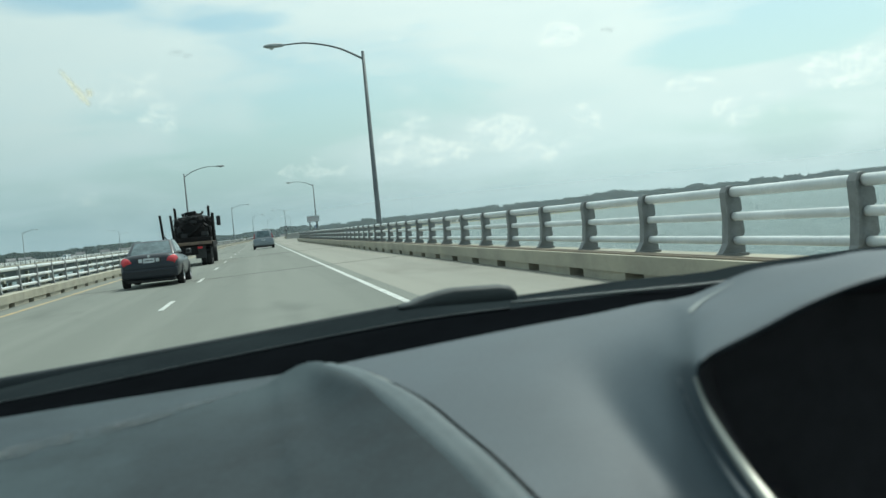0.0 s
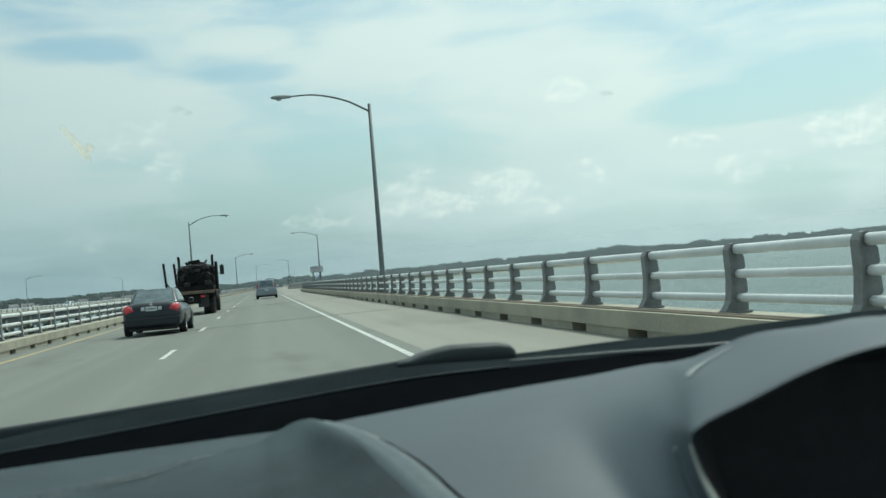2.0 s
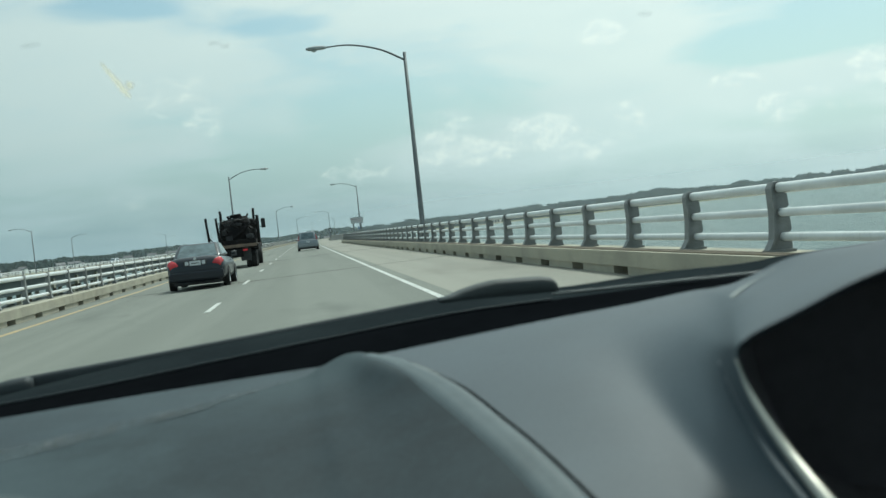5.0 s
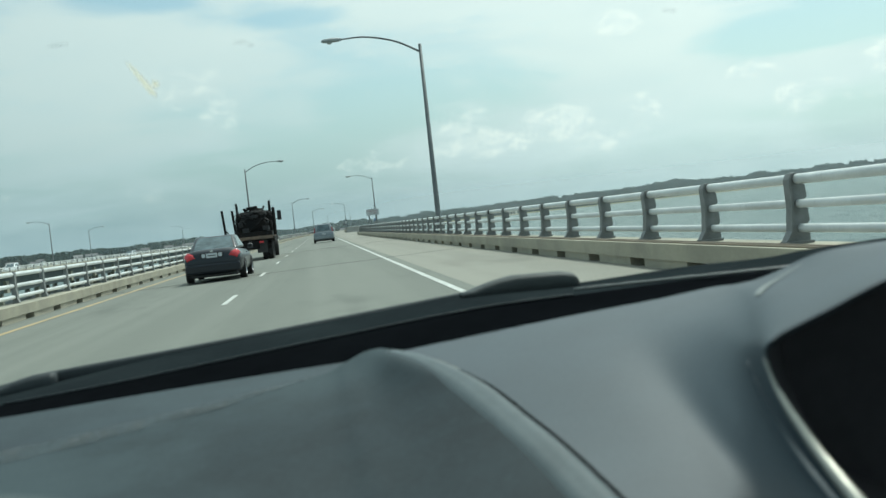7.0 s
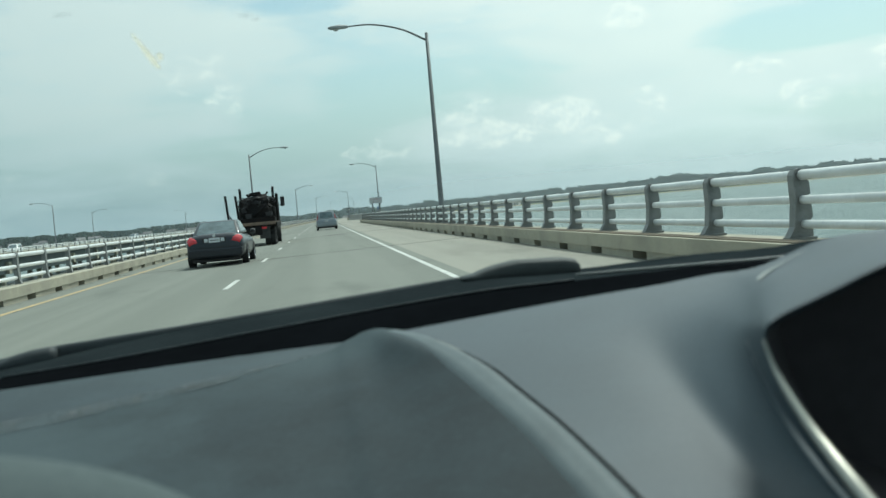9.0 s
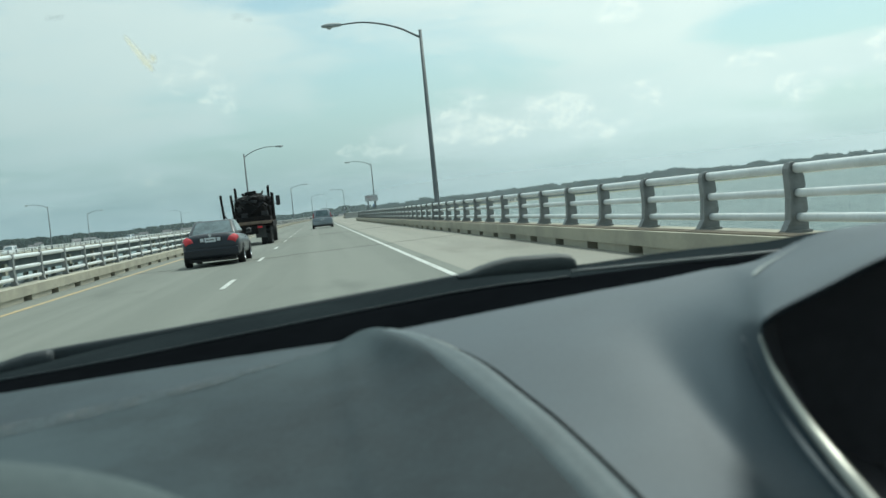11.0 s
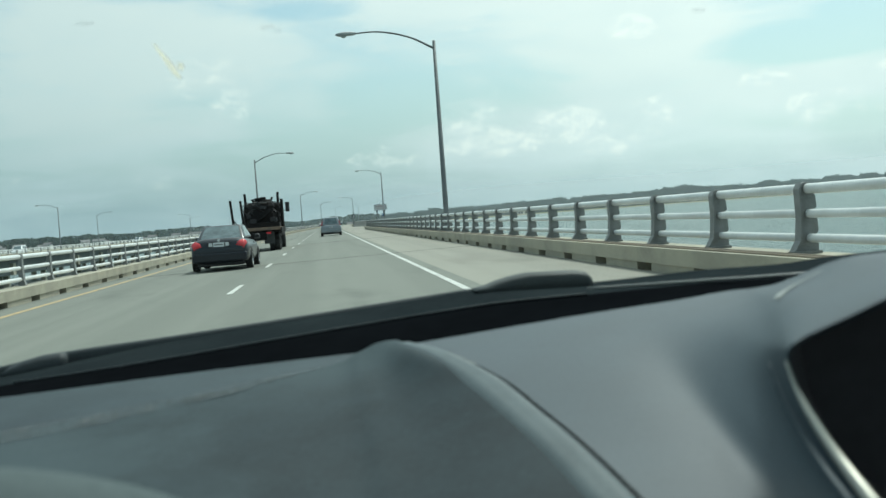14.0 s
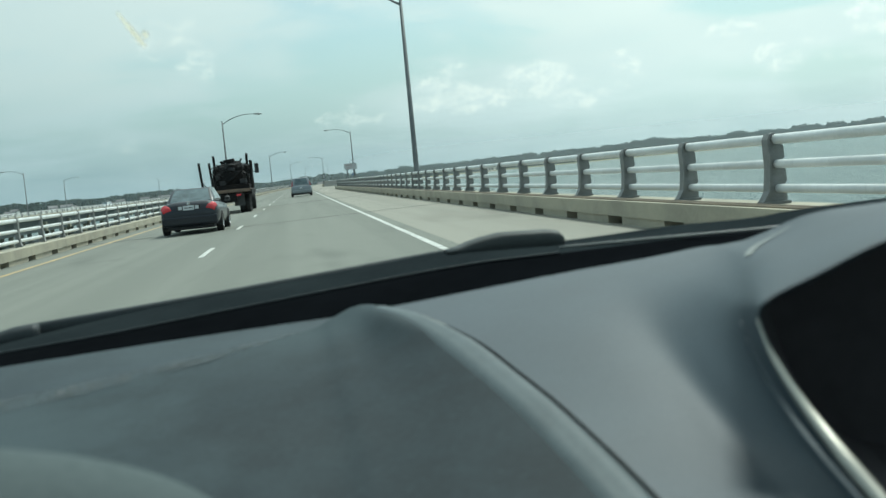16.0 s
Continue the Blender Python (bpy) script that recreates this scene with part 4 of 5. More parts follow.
def machine_load(at, rz=0.0):
    """Hydraulic loader folded on the bed: winch drum, turret, arms, tanks and hoses."""
    e = thing("loader_machine", "black hydraulic loader with folded arms on the truck bed", "machine", at=at, rz=rz)
    rnd = random.Random(4)
    part("base_frame", box(B(), -0.95, 0.95, -1.3, 1.0, 0.0, 0.35, 0.03), M_truck, e)
    rings = []
    for y, r in ((-0.95, 0.30), (-0.90, 0.62), (-0.55, 0.80), (-0.2, 0.72), (0.2, 0.82), (0.7, 0.70), (0.8, 0.4)):
        rings.append([(r * 1.1 * (1 + 0.16 * noise.noise((k * 0.9, y * 3, 1))) * math.cos(2 * math.pi * k / 22) - 0.05, y,
                       0.80 + r * 0.9 * (1 + 0.16 * noise.noise((k * 0.9, y * 3, 1))) * math.sin(2 * math.pi * k / 22)) for k in range(22)])
    part("winch_drum", skin(B(), rings), M_truck, e)
    for k in range(9):
        a = rnd.uniform(0, 2 * math.pi)
        m = Matrix.Translation((0.75 * math.cos(a), rnd.uniform(-1.0, -0.4), 0.80 + 0.62 * math.sin(a))) @ pose(0, 0, 0, rnd.uniform(-30, 30), rnd.uniform(0, 90), rnd.uniform(-30, 30))
        part("bracket", box(B(), -0.16, 0.16, -0.12, 0.12, -0.10, 0.10, 0.02, m), M_truck if k % 3 else M_blk, e)
    part("turret", lathe(B(), [(0.01, 1.3), (0.55, 1.3), (0.58, 1.52), (0.46, 1.80), (0.36, 1.98), (0.01, 2.02)], 11, Matrix.Translation((0.15, -0.3, 0))), M_truck, e)
    part("turret_cap", box(B(), -0.20, 0.42, -0.65, 0.1, 1.86, 2.06, 0.03, Matrix.Translation((0.05, 0, 0.08)) @ pose(0, 0, 0, 0, -7, 0)), M_truck, e)
    for pts, r in (([(0.1, -0.4, 1.75), (-0.40, -0.5, 1.78), (-0.52, -0.55, 2.04)], 0.09), ([(-0.40, -0.5, 1.80), (-0.30, -0.55, 1.98)], 0.06), ([(0.3, -0.2, 1.85), (0.55, -0.1, 1.98), (0.58, 0.0, 2.12)], 0.06),
                   ([(0.3, 0.2, 1.3), (0.75, 0.4, 1.6), (0.95, 0.6, 1.6)], 0.14), ([(-0.7, -0.8, 0.5), (-0.95, -0.8, 0.85), (-0.95, -0.8, 1.15), (-0.75, -0.75, 1.40)], 0.06),
                   ([(0.95, -0.6, 0.3), (0.85, -0.5, 1.0), (0.55, -0.45, 1.6)], 0.09), ([(-0.5, -1.0, 0.3), (0.1, -1.0, 0.75), (0.6, -0.95, 1.25)], 0.08)):
        part("arm", tube(B(), pts, r, 7), M_truck, e)
    for k in range(9):
        a, b = rnd.uniform(-0.9, 0.7), rnd.uniform(-0.8, 0.7)
        pts = spline([(a, -0.9, 0.9 + 0.1 * k), (a - 0.28, -1.05, 1.35 + 0.05 * k), (b, -0.8, 1.80), (b + 0.25, -0.6, 1.4)], 12)
        part("hose", tube(B(), pts, 0.026, 6), M_blk, e, smooth=True)
    for x, y, z in ((-0.5, -1.1, 0.5), (0.62, -1.1, 0.55), (0.8, 0.3, 0.9)):
        part("valve_block", box(B(), x - 0.17, x + 0.17, y - 0.1, y + 0.1, z - 0.15, z + 0.15, 0.02), M_blk, e)
    part("headboard", box(B(), -1.1, 1.1, 1.05, 1.15, 0.0, 1.35, 0.02), M_truck, e)
    return e


sedan((-3.35, 36.8, dz_at(-3.35)), -0.5)
TRUCK = (-3.72, 63.4, dz_at(-3.72))
flatbed_truck(TRUCK)
machine_load((TRUCK[0] + 0.15, TRUCK[1] - 0.3, TRUCK[2] + 1.27)).scale.z = 0.80
minivan((0.35, 104.0, dz_at(0.35)), M_silver, "grey-blue minivan with red tail lamps ahead on the road")


# ---- the other bridge across the water ----
OX, OZ = -58.0, -0.45
bm = B()
skin(bm, [[(OX + x, y, OZ + z) for x, z in ((-6, 0), (6, 0), (6, -0.45), (5.2, -0.5), (-5.2, -0.5), (-6, -0.45))] for y in (60, 900)])
tagged(part("far_bridge_deck", bm, M_conc), "concrete deck of the parallel bridge", "bridge", kind="structure")
# girders added to darken the gap below the deck, in place of shaded water
for x in (-4.6, 4.6):
    tagged(part("far_bridge_girder", box(B(), OX + x - 0.25, OX + x + 0.25, 60, 900, -3.6, OZ - 0.5), M_girder), "added dark girder covering the water below the parallel bridge", "bridge girder", kind="structure")
bm = B()
for y in range(70, 900, 24):
    box(bm, OX - 5.4, OX + 5.4, y, y + 1.6, -3.6, -1.6)
    for x in (-4, 0, 4):
        box(bm, OX + x - 0.4, OX + x + 0.4, y + 0.1, y + 1.2, -7.0, -3.6)
tagged(part("far_bridge_piers", bm, M_conc), "concrete piers of the parallel bridge in the water", "bridge pier", kind="structure")
e = thing("far_railing", "low railing and kerb of the parallel bridge", "railing")
for s in (-5.6, 5.6):
    part("kerb", box(B(), OX + s - 0.3, OX + s + 0.3, 60, 900, OZ, OZ + 0.36), M_conc, e)
    for z in (0.53, 0.80, 1.06):
        part("rail", tube(B(), [(OX + s, 60, OZ + z), (OX + s, 900, OZ + z)], 0.05, 6), M_rail, e)
    pb = B()
    for k in range(160):
        box(pb, OX + s - 0.12, OX + s + 0.12, 62 + 5.2 * k, 62.12 + 5.2 * k, OZ + 0.36, OZ + 1.08)
    tagged(part("posts", pb, M_post, e), kind="stuff")
for y in (223, 433, 643):
    tagged(copy_thing(lamp, pose(OX + 5.6, y, OZ + 0.3)), "street lamp on the parallel bridge")
    tagged(copy_thing(lamp, pose(OX - 5.6, y + 92, OZ + 0.3, 0, 0, 180)), "street lamp on the parallel bridge")
minivan((OX + 2.5, 331, OZ), M_whitecar, "white van on the parallel bridge", rz=168)
minivan((OX + 2.5, 205, OZ), M_whitecar, "white van on the parallel bridge", rz=180)


# ---- far shore ----
def treeline(a0, a1, r, n, h0, h1, seed, name, label):
    rnd = random.Random(seed)
    ico = bmesh.new()
    bmesh.ops.create_icosphere(ico, subdivisions=1, radius=1.0)
    base = np.array([v.co[:] for v in ico.verts])
    tri = np.array([[v.index for v in f.verts] for f in ico.faces])
    ico.free()
    V, F, k = [], [], 0
    for i in range(n):
        a = radians(a0 + (a1 - a0) * (i + rnd.random()) / n)
        d = r + rnd.uniform(0, 90)
        swell = 0.80 + 0.22 * noise.noise((math.degrees(a) * 0.35, seed, 0)) + 0.18 * noise.noise((math.degrees(a) * 1.7, seed, 3))
        h = rnd.uniform(h0, h1) * max(0.45, swell) * (0.72 + 0.28 * min(1.0, abs(math.degrees(a) - 2.0) / 16.0))
        cx, cy = math.sin(a) * d, math.cos(a) * d
        clumps = [(0, 0, 0.28, 0.42, 0.42), (rnd.uniform(-0.2, 0.2), 0, 0.5, 0.32, 0.34)] + [(rnd.uniform(-0.34, 0.34), rnd.uniform(-0.34, 0.34), rnd.uniform(0.45, 0.86), rnd.uniform(0.06, 0.14), rnd.uniform(0.04, 0.09)) for _ in range(16)]
        for ox, oy, oz, w, t in clumps:
            jit = np.array([[1 + rnd.uniform(-0.3, 0.3)] for _ in range(len(base))])
            V.append(base * jit * np.array([w * h, w * h, t * h]) + np.array([cx + ox * h, cy + oy * h, -4.8 + oz * h]))
            F.append(tri + k)
            k += len(base)
    me = bpy.data.meshes.new(name)
    me.from_pydata(np.concatenate(V).tolist(), [], np.concatenate(F).tolist())
    me.materials.append(M_leaf)
    return tagged(new(name, me), label, "trees", kind="stuff")


treeline(-52, -4, 1560, 1900, 16, 23, 11, "far_woods", "dark green woods along the distant shore")
treeline(-4, 52, 1455, 2200, 21, 27, 12, "far_woods", "dark green woods along the distant shore")


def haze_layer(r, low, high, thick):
    """Summer haze before the far shore: a thin pale sheet, densest at the water."""
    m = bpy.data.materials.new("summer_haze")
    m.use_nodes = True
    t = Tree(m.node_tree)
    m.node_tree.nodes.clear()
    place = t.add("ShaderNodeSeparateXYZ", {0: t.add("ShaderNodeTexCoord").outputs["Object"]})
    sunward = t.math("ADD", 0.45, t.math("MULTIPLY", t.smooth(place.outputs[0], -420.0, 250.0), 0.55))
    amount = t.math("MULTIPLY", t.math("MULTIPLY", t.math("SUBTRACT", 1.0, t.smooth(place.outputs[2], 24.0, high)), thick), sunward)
    # the haze whitening is put into the sheet's own pale colour
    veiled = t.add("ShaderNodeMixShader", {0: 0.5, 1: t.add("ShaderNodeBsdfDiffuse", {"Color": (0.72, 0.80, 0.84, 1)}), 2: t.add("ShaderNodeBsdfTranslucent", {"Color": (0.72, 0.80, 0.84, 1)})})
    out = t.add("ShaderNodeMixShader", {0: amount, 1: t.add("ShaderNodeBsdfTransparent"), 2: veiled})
    t.t.links.new(out.outputs[0], t.add("ShaderNodeOutputMaterial").inputs[0])
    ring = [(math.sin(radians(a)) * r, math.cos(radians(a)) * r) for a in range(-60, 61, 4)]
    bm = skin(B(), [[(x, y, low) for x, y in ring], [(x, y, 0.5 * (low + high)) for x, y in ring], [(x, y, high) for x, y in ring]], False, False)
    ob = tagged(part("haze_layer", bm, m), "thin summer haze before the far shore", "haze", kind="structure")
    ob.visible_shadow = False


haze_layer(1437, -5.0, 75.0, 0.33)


def house(at, w, d, h, rz, two):
    e = thing("house", "pale waterfront house among the shore trees", "house", "shore houses", at=at, rz=rz)
    part("wall", box(B(), -w / 2, w / 2, -d / 2, d / 2, 0, h), M_house, e)
    rb = B()
    skin(rb, [[(-w / 2 - 0.4, s * (d / 2 + 0.4), h - 0.1), (w / 2 + 0.4, s * (d / 2 + 0.4), h - 0.1), (w / 2 + 0.4, s * 0.05, h + 2.6), (-w / 2 - 0.4, s * 0.05, h + 2.6)] for s in (-1, 1)])
    part("roof", rb, M_roof, e)
    for k in range(3):
        x = -w / 2 + w * (k + 0.5) / 3
        for z in ((1.2, 4.0) if two else (1.2,)):
            part("window", box(B(), x - 0.6, x + 0.6, -d / 2 - 0.05, -d / 2 + 0.02, z, z + 1.4), M_carglass, e)
    part("door", box(B(), -0.5, 0.5, -d / 2 - 0.06, -d / 2 + 0.02, 0, 2.1), M_roof, e)
    return e


rnd = random.Random(8)
for k in range(52):
    a = rnd.uniform(-26, -2) if k < 46 else rnd.uniform(0, 34)
    r = rnd.uniform(1421, 1432)
    two = rnd.random() < 0.5
    house((math.sin(radians(a)) * r, math.cos(radians(a)) * r, -4.7), rnd.uniform(7, 15), 8, 5.2 if two else 3.0, -a + rnd.uniform(-25, 25), two)


# ---- the car from which it is seen ----
FRONT = [(-0.53, 1.12, 1.0095), (-0.42, 1.12, 1.0152), (-0.3296, 1.12, 1.0182), (-0.1635, 1.12, 1.0256), (0.0064, 1.12, 1.0314), (0.0472, 1.12, 1.031)]
CREASE = [(-0.57, 0.955, 0.985), (-0.427, 0.966, 0.997), (-0.289, 0.972, 1.008), (-0.147, 0.987, 1.021), (-0.024, 1.034, 1.031), (0.009, 1.051, 1.036)]
# lines of the panel and the hood, each from the near end to the far end
SEAM = [(0.153, 0.48, 0.988), (0.149, 0.551, 0.999), (0.137, 0.664, 1.016), (0.125, 0.746, 1.027), (0.111, 0.829, 1.038), (0.082, 0.923, 1.049), (0.058, 0.996, 1.051)]
PANEL_MID = [(0.191, 0.496, 0.987), (0.195, 0.571, 0.999), (0.194, 0.658, 1.017), (0.195, 0.749, 1.033), (0.196, 0.84, 1.047), (0.205, 0.93, 1.058), (0.215, 1.009, 1.062)]
PANEL_SIDE = [(0.215, 0.508, 0.985), (0.22, 0.584, 0.999), (0.225, 0.664, 1.016), (0.234, 0.755, 1.034), (0.249, 0.844, 1.052), (0.271, 0.923, 1.062), (0.304, 1.01, 1.068)]
VALLEY = [(0.229, 0.507, 0.987), (0.232, 0.572, 1.003), (0.235, 0.633, 1.02), (0.247, 0.708, 1.038), (0.269, 0.787, 1.055), (0.304, 0.864, 1.067), (0.372, 0.983, 1.076),
          (0.386, 0.961, 1.08), (0.384, 0.912, 1.089), (0.395, 0.841, 1.107), (0.429, 0.797, 1.113), (0.475, 0.772, 1.117), (0.62, 0.72, 1.105), (0.80, 0.75, 1.07)]
BULGE = [(0.241, 0.498, 0.991), (0.241, 0.541, 1.005), (0.241, 0.587, 1.023), (0.248, 0.638, 1.044), (0.26, 0.682, 1.062), (0.275, 0.711, 1.071), (0.299, 0.754, 1.081),
         (0.303, 0.729, 1.09), (0.319, 0.708, 1.098), (0.357, 0.684, 1.113), (0.394, 0.66, 1.122), (0.429, 0.636, 1.124), (0.59, 0.62, 1.118), (0.75, 0.62, 1.06)]
RIM = [(0.249, 0.49, 0.995), (0.244, 0.511, 1.01), (0.24, 0.542, 1.03), (0.235, 0.564, 1.052), (0.232, 0.575, 1.072), (0.232, 0.575, 1.079), (0.235, 0.575, 1.083),
       (0.243, 0.575, 1.087), (0.267, 0.572, 1.096), (0.305, 0.569, 1.11), (0.346, 0.565, 1.119), (0.393, 0.559, 1.119), (0.55, 0.54, 1.108), (0.66, 0.50, 1.04)]
COWL_IN = [(-0.533, 1.22, 1.0032), (-0.3581, 1.22, 1.0183), (-0.2377, 1.22, 1.0266), (-0.0531, 1.22, 1.0431), (0.151, 1.22, 1.0599), (0.2751, 1.22, 1.0633), (0.4021, 1.22, 1.0655), (0.5104, 1.22, 1.066), (0.6076, 1.22, 1.0724), (0.85, 1.21, 1.076), (1.2, 1.15, 1.06)]
COWL_OUT = [(-0.6109, 1.4, 0.9802), (-0.41, 1.4, 1.0057), (-0.2002, 1.4, 1.0328), (-0.0586, 1.4, 1.045), (0.0867, 1.4, 1.0583), (0.1765, 1.4, 1.0661), (0.3165, 1.4, 1.0623), (0.4627, 1.4, 1.0671), (0.5791, 1.4, 1.0664), (0.6665, 1.4, 1.0718), (0.95, 1.38, 1.077), (1.22, 1.33, 1.06)]


def onward(points, k=1.3):
    """The same line with one more point before its near end."""
    a, b = Vector(points[0]), Vector(points[1])
    return [tuple(a + (a - b) * k)] + list(points)


SEAM, PANEL_MID, PANEL_SIDE, VALLEY, BULGE, RIM = (onward(q) for q in (SEAM, PANEL_MID, PANEL_SIDE, VALLEY, BULGE, RIM))


def patch(curves, nu, nv, crown=0.0):
    """A surface through curves that all run the same way."""
    rows = [spline(c, nu) for c in curves]
    bm = B()
    grid = []
    for k in range(nu):
        col = spline([r[k] for r in rows], nv) if len(rows) > 2 else [rows[0][k].lerp(rows[1][k], j / (nv - 1)) for j in range(nv)]
        grid.append([p + Vector((0, 0, crown * math.sin(math.pi * j / (nv - 1)))) for j, p in enumerate(col)])
    return skin(bm, grid, False, False)


NEAR = [(-0.50, 0.53, 0.975), (-0.25, 0.54, 0.986), (-0.07, 0.49, 0.978), (0.06, 0.41, 0.973), (0.158, 0.39, 0.972), (0.262, 0.47, 0.97)]
dash = thing("dashboard", "grey vinyl car dashboard with a hooded instrument binnacle", "dashboard")
part("dash_shelf", patch([FRONT, [(x, y + 0.005, z - 0.0005) for x, y, z in CREASE], [(x + 0.004, y - 0.04, z - 0.006) for x, y, z in CREASE]], 60, 12), M_shelf, dash, "smooth shelf below the windscreen", True)
# dusty line where shelf and panel meet, ragged on both sides
strip_a, strip_b = spline([(x, y + 0.006, z) for x, y, z in CREASE[:-1]], 160), spline([(x + 0.004, y - 0.046, z - 0.0017) for x, y, z in CREASE[:-1]], 160)
strip_a = [q + Vector((0, 0.010 * noise.noise((0.31 * k, 0, 0)) + 0.008 * noise.noise((1.7 * k, 5, 0)), 0.0005)) for k, q in enumerate(strip_a)]
strip_b = [q + Vector((0, 0.010 * noise.noise((0.27 * k, 7, 0)) + 0.008 * noise.noise((1.9 * k, 2, 0)), 0.0003)) for k, q in enumerate(strip_b)]
for k in range(160):
    thin = max(0.0, (k - 95) / 64) ** 1.5
    strip_b[k] = strip_b[k].lerp(strip_a[k] + Vector((0, -0.004, 0)), 0.9 * thin)
part("vent_strip", patch([strip_a, strip_b], 160, 5), M_grille, dash, "dusty grained strip", True)
FAR = SEAM[::-1]
TIPPED = [(0.070, 1.030, 1.0500)] + FAR[1:]
columns = [[(-0.57, 0.955, 0.985), (-0.50, 0.83, 0.983), (-0.44, 0.70, 0.982), (-0.38, 0.61, 0.980)], [(-0.427, 0.966, 0.997), (-0.374, 0.84, 0.993), (-0.32, 0.713, 0.99), (-0.276, 0.607, 0.988)],
           [(-0.289, 0.972, 1.008), (-0.258, 0.857, 1.003), (-0.213, 0.722, 0.998), (-0.174, 0.596, 0.993)], [(-0.147, 0.987, 1.021), (-0.127, 0.864, 1.012), (-0.102, 0.72, 1.003), (-0.081, 0.576, 0.987)],
           [(-0.024, 1.034, 1.031), (-0.021, 0.883, 1.019), (-0.014, 0.72, 1.003), (-0.014, 0.548, 0.986)], [(0.009, 1.051, 1.040), (0.010, 0.879, 1.0225), (0.015, 0.717, 1.0065), (0.014, 0.535, 0.987)],
           [(0.029, 1.049, 1.048), (0.036, 0.877, 1.0275), (0.045, 0.714, 1.0105), (0.03, 0.528, 0.987)],
           [(x - 0.024, y + 0.004, z + 0.0005) for x, y, z in TIPPED], [(x + 0.001, y, z - 0.003) for x, y, z in FAR]]
columns = [onward(c[::-1], 0.6)[::-1] if len(c) == 4 else c for c in columns]
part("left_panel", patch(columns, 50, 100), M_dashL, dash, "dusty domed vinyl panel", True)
def rolled(du, dy, dz):
    return [Vector(q) + Vector((du, dy, dz)) * min(1.0, 0.4 + 0.3 * k) for k, q in enumerate(FAR)]


# rolled edge whose gloss highlight is in its paler colour
part("edge_roll", patch([rolled(-0.040, 0.008, -0.016), rolled(-0.027, 0.005, 0.0010), rolled(-0.016, 0.002, 0.0040), rolled(-0.006, 0.0, 0.0036), rolled(0.0022, 0.0, -0.003)], 60, 24), M_roll, dash, "rolled edge with its sheen painted pale", True)
# dark sheet added to close the seam gap; the shade is in its colour
part("seam_shade_sheet", patch([[(x - 0.012, y, z - 0.016) for x, y, z in FAR[1:]], [(x + 0.03, y, z - 0.012) for x, y, z in FAR[1:]]], 40, 2), M_seam, dash)
# the top panel runs on into the instrument hood: one moulding
NA = 36
valley = spline(VALLEY[:8], NA) + spline(VALLEY[7:], NA)[1:]
bulge = spline(BULGE[:8], NA) + spline(BULGE[7:], NA)[1:]
rim = spline(RIM[:8], NA) + spline(RIM[7:], NA)[1:]
left = [spline([(x + 0.0025, y, z - 0.0005) for x, y, z in SEAM], NA), spline(PANEL_MID, NA), spline(PANEL_SIDE, NA)]
moulding = B()
grid = []
for k, (v, m, r) in enumerate(zip(valley, bulge, rim)):
    inside = r + Vector((0.006, 0.010, -0.006))
    if k < NA:
        line = spline([left[0][k], left[1][k], left[2][k], v, m, r, inside], 49)
        grid.append(line)
    else:
        grid.append([None] * 24 + spline([2 * v - m, v, m, r, inside], 33)[8:])
verts = [[q and moulding.verts.new(q) for q in line] for line in grid]
for a, b in zip(verts, verts[1:]):
    for k in range(48):
        quad = (a[k], b[k], b[k + 1], a[k + 1])
        if None not in quad:
            moulding.faces.new(quad)
inner_verts = [v for line in verts for k, v in enumerate(line) if v and 0 < k < 41 and not v.is_boundary]
for _ in range(10):
    bmesh.ops.smooth_vert(moulding, verts=inner_verts, factor=0.5, use_axis_x=True, use_axis_y=True, use_axis_z=True)
moulding_copy = moulding.copy()
hood = part("top_panel", moulding, M_dash, dash, "smooth grey vinyl top panel with a rounded instrument hood", True)
part("hood_back", patch([[q + Vector((0, 0.001, -0.001)) for q in valley[NA - 1:]], [q + Vector((0.02, 0.07, -0.06)) for q in valley[NA - 1:]]], 30, 4), M_dash, dash, "", True)
ring = spline(RIM[:6], 40)
part("trim_ring", tube(B(), [q + Vector((-0.001, -0.001, 0)) for q in ring], [0.0042 - 0.0034 * max(0.0, (k - 14) / 25) for k in range(40)], 8), M_rimtrim, hood, "pale satin trim ring", True)
part("rim_bead", tube(B(), [q + Vector((-0.0095 - 0.002 * math.sin(math.pi * k / 39), 0.002, 0.0)) for k, q in enumerate(ring)], [0.0026 - 0.0022 * max(0.0, (k - 18) / 21) for k in range(40)], 8), M_dash, hood, "slim grey bead beside the trim ring", True)
loop = rim + [Vector(q) for q in ((0.60, 0.46, 0.93), (0.42, 0.455, 0.92), (0.30, 0.46, 0.95))]
inner = [Vector((0.38 + (q.x - 0.36) * 0.8, 0.66, 1.03 + (q.z - 1.03) * 0.75)) for q in loop]
bm = skin(B(), [[q + Vector((0.003, 0.003, -0.003)) for q in loop], inner], True, False)
bm.faces.new([bm.verts.new(q) for q in inner])
part("binnacle", bm, M_black, hood, "black inside of the instrument binnacle")
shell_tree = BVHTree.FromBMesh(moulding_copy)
# slim sheet on the hood that carries its painted highlight
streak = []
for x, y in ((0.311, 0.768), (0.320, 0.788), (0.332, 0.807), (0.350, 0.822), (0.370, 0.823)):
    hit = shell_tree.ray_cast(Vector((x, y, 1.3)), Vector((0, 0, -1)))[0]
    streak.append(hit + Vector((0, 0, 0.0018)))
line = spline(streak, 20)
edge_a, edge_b = [], []
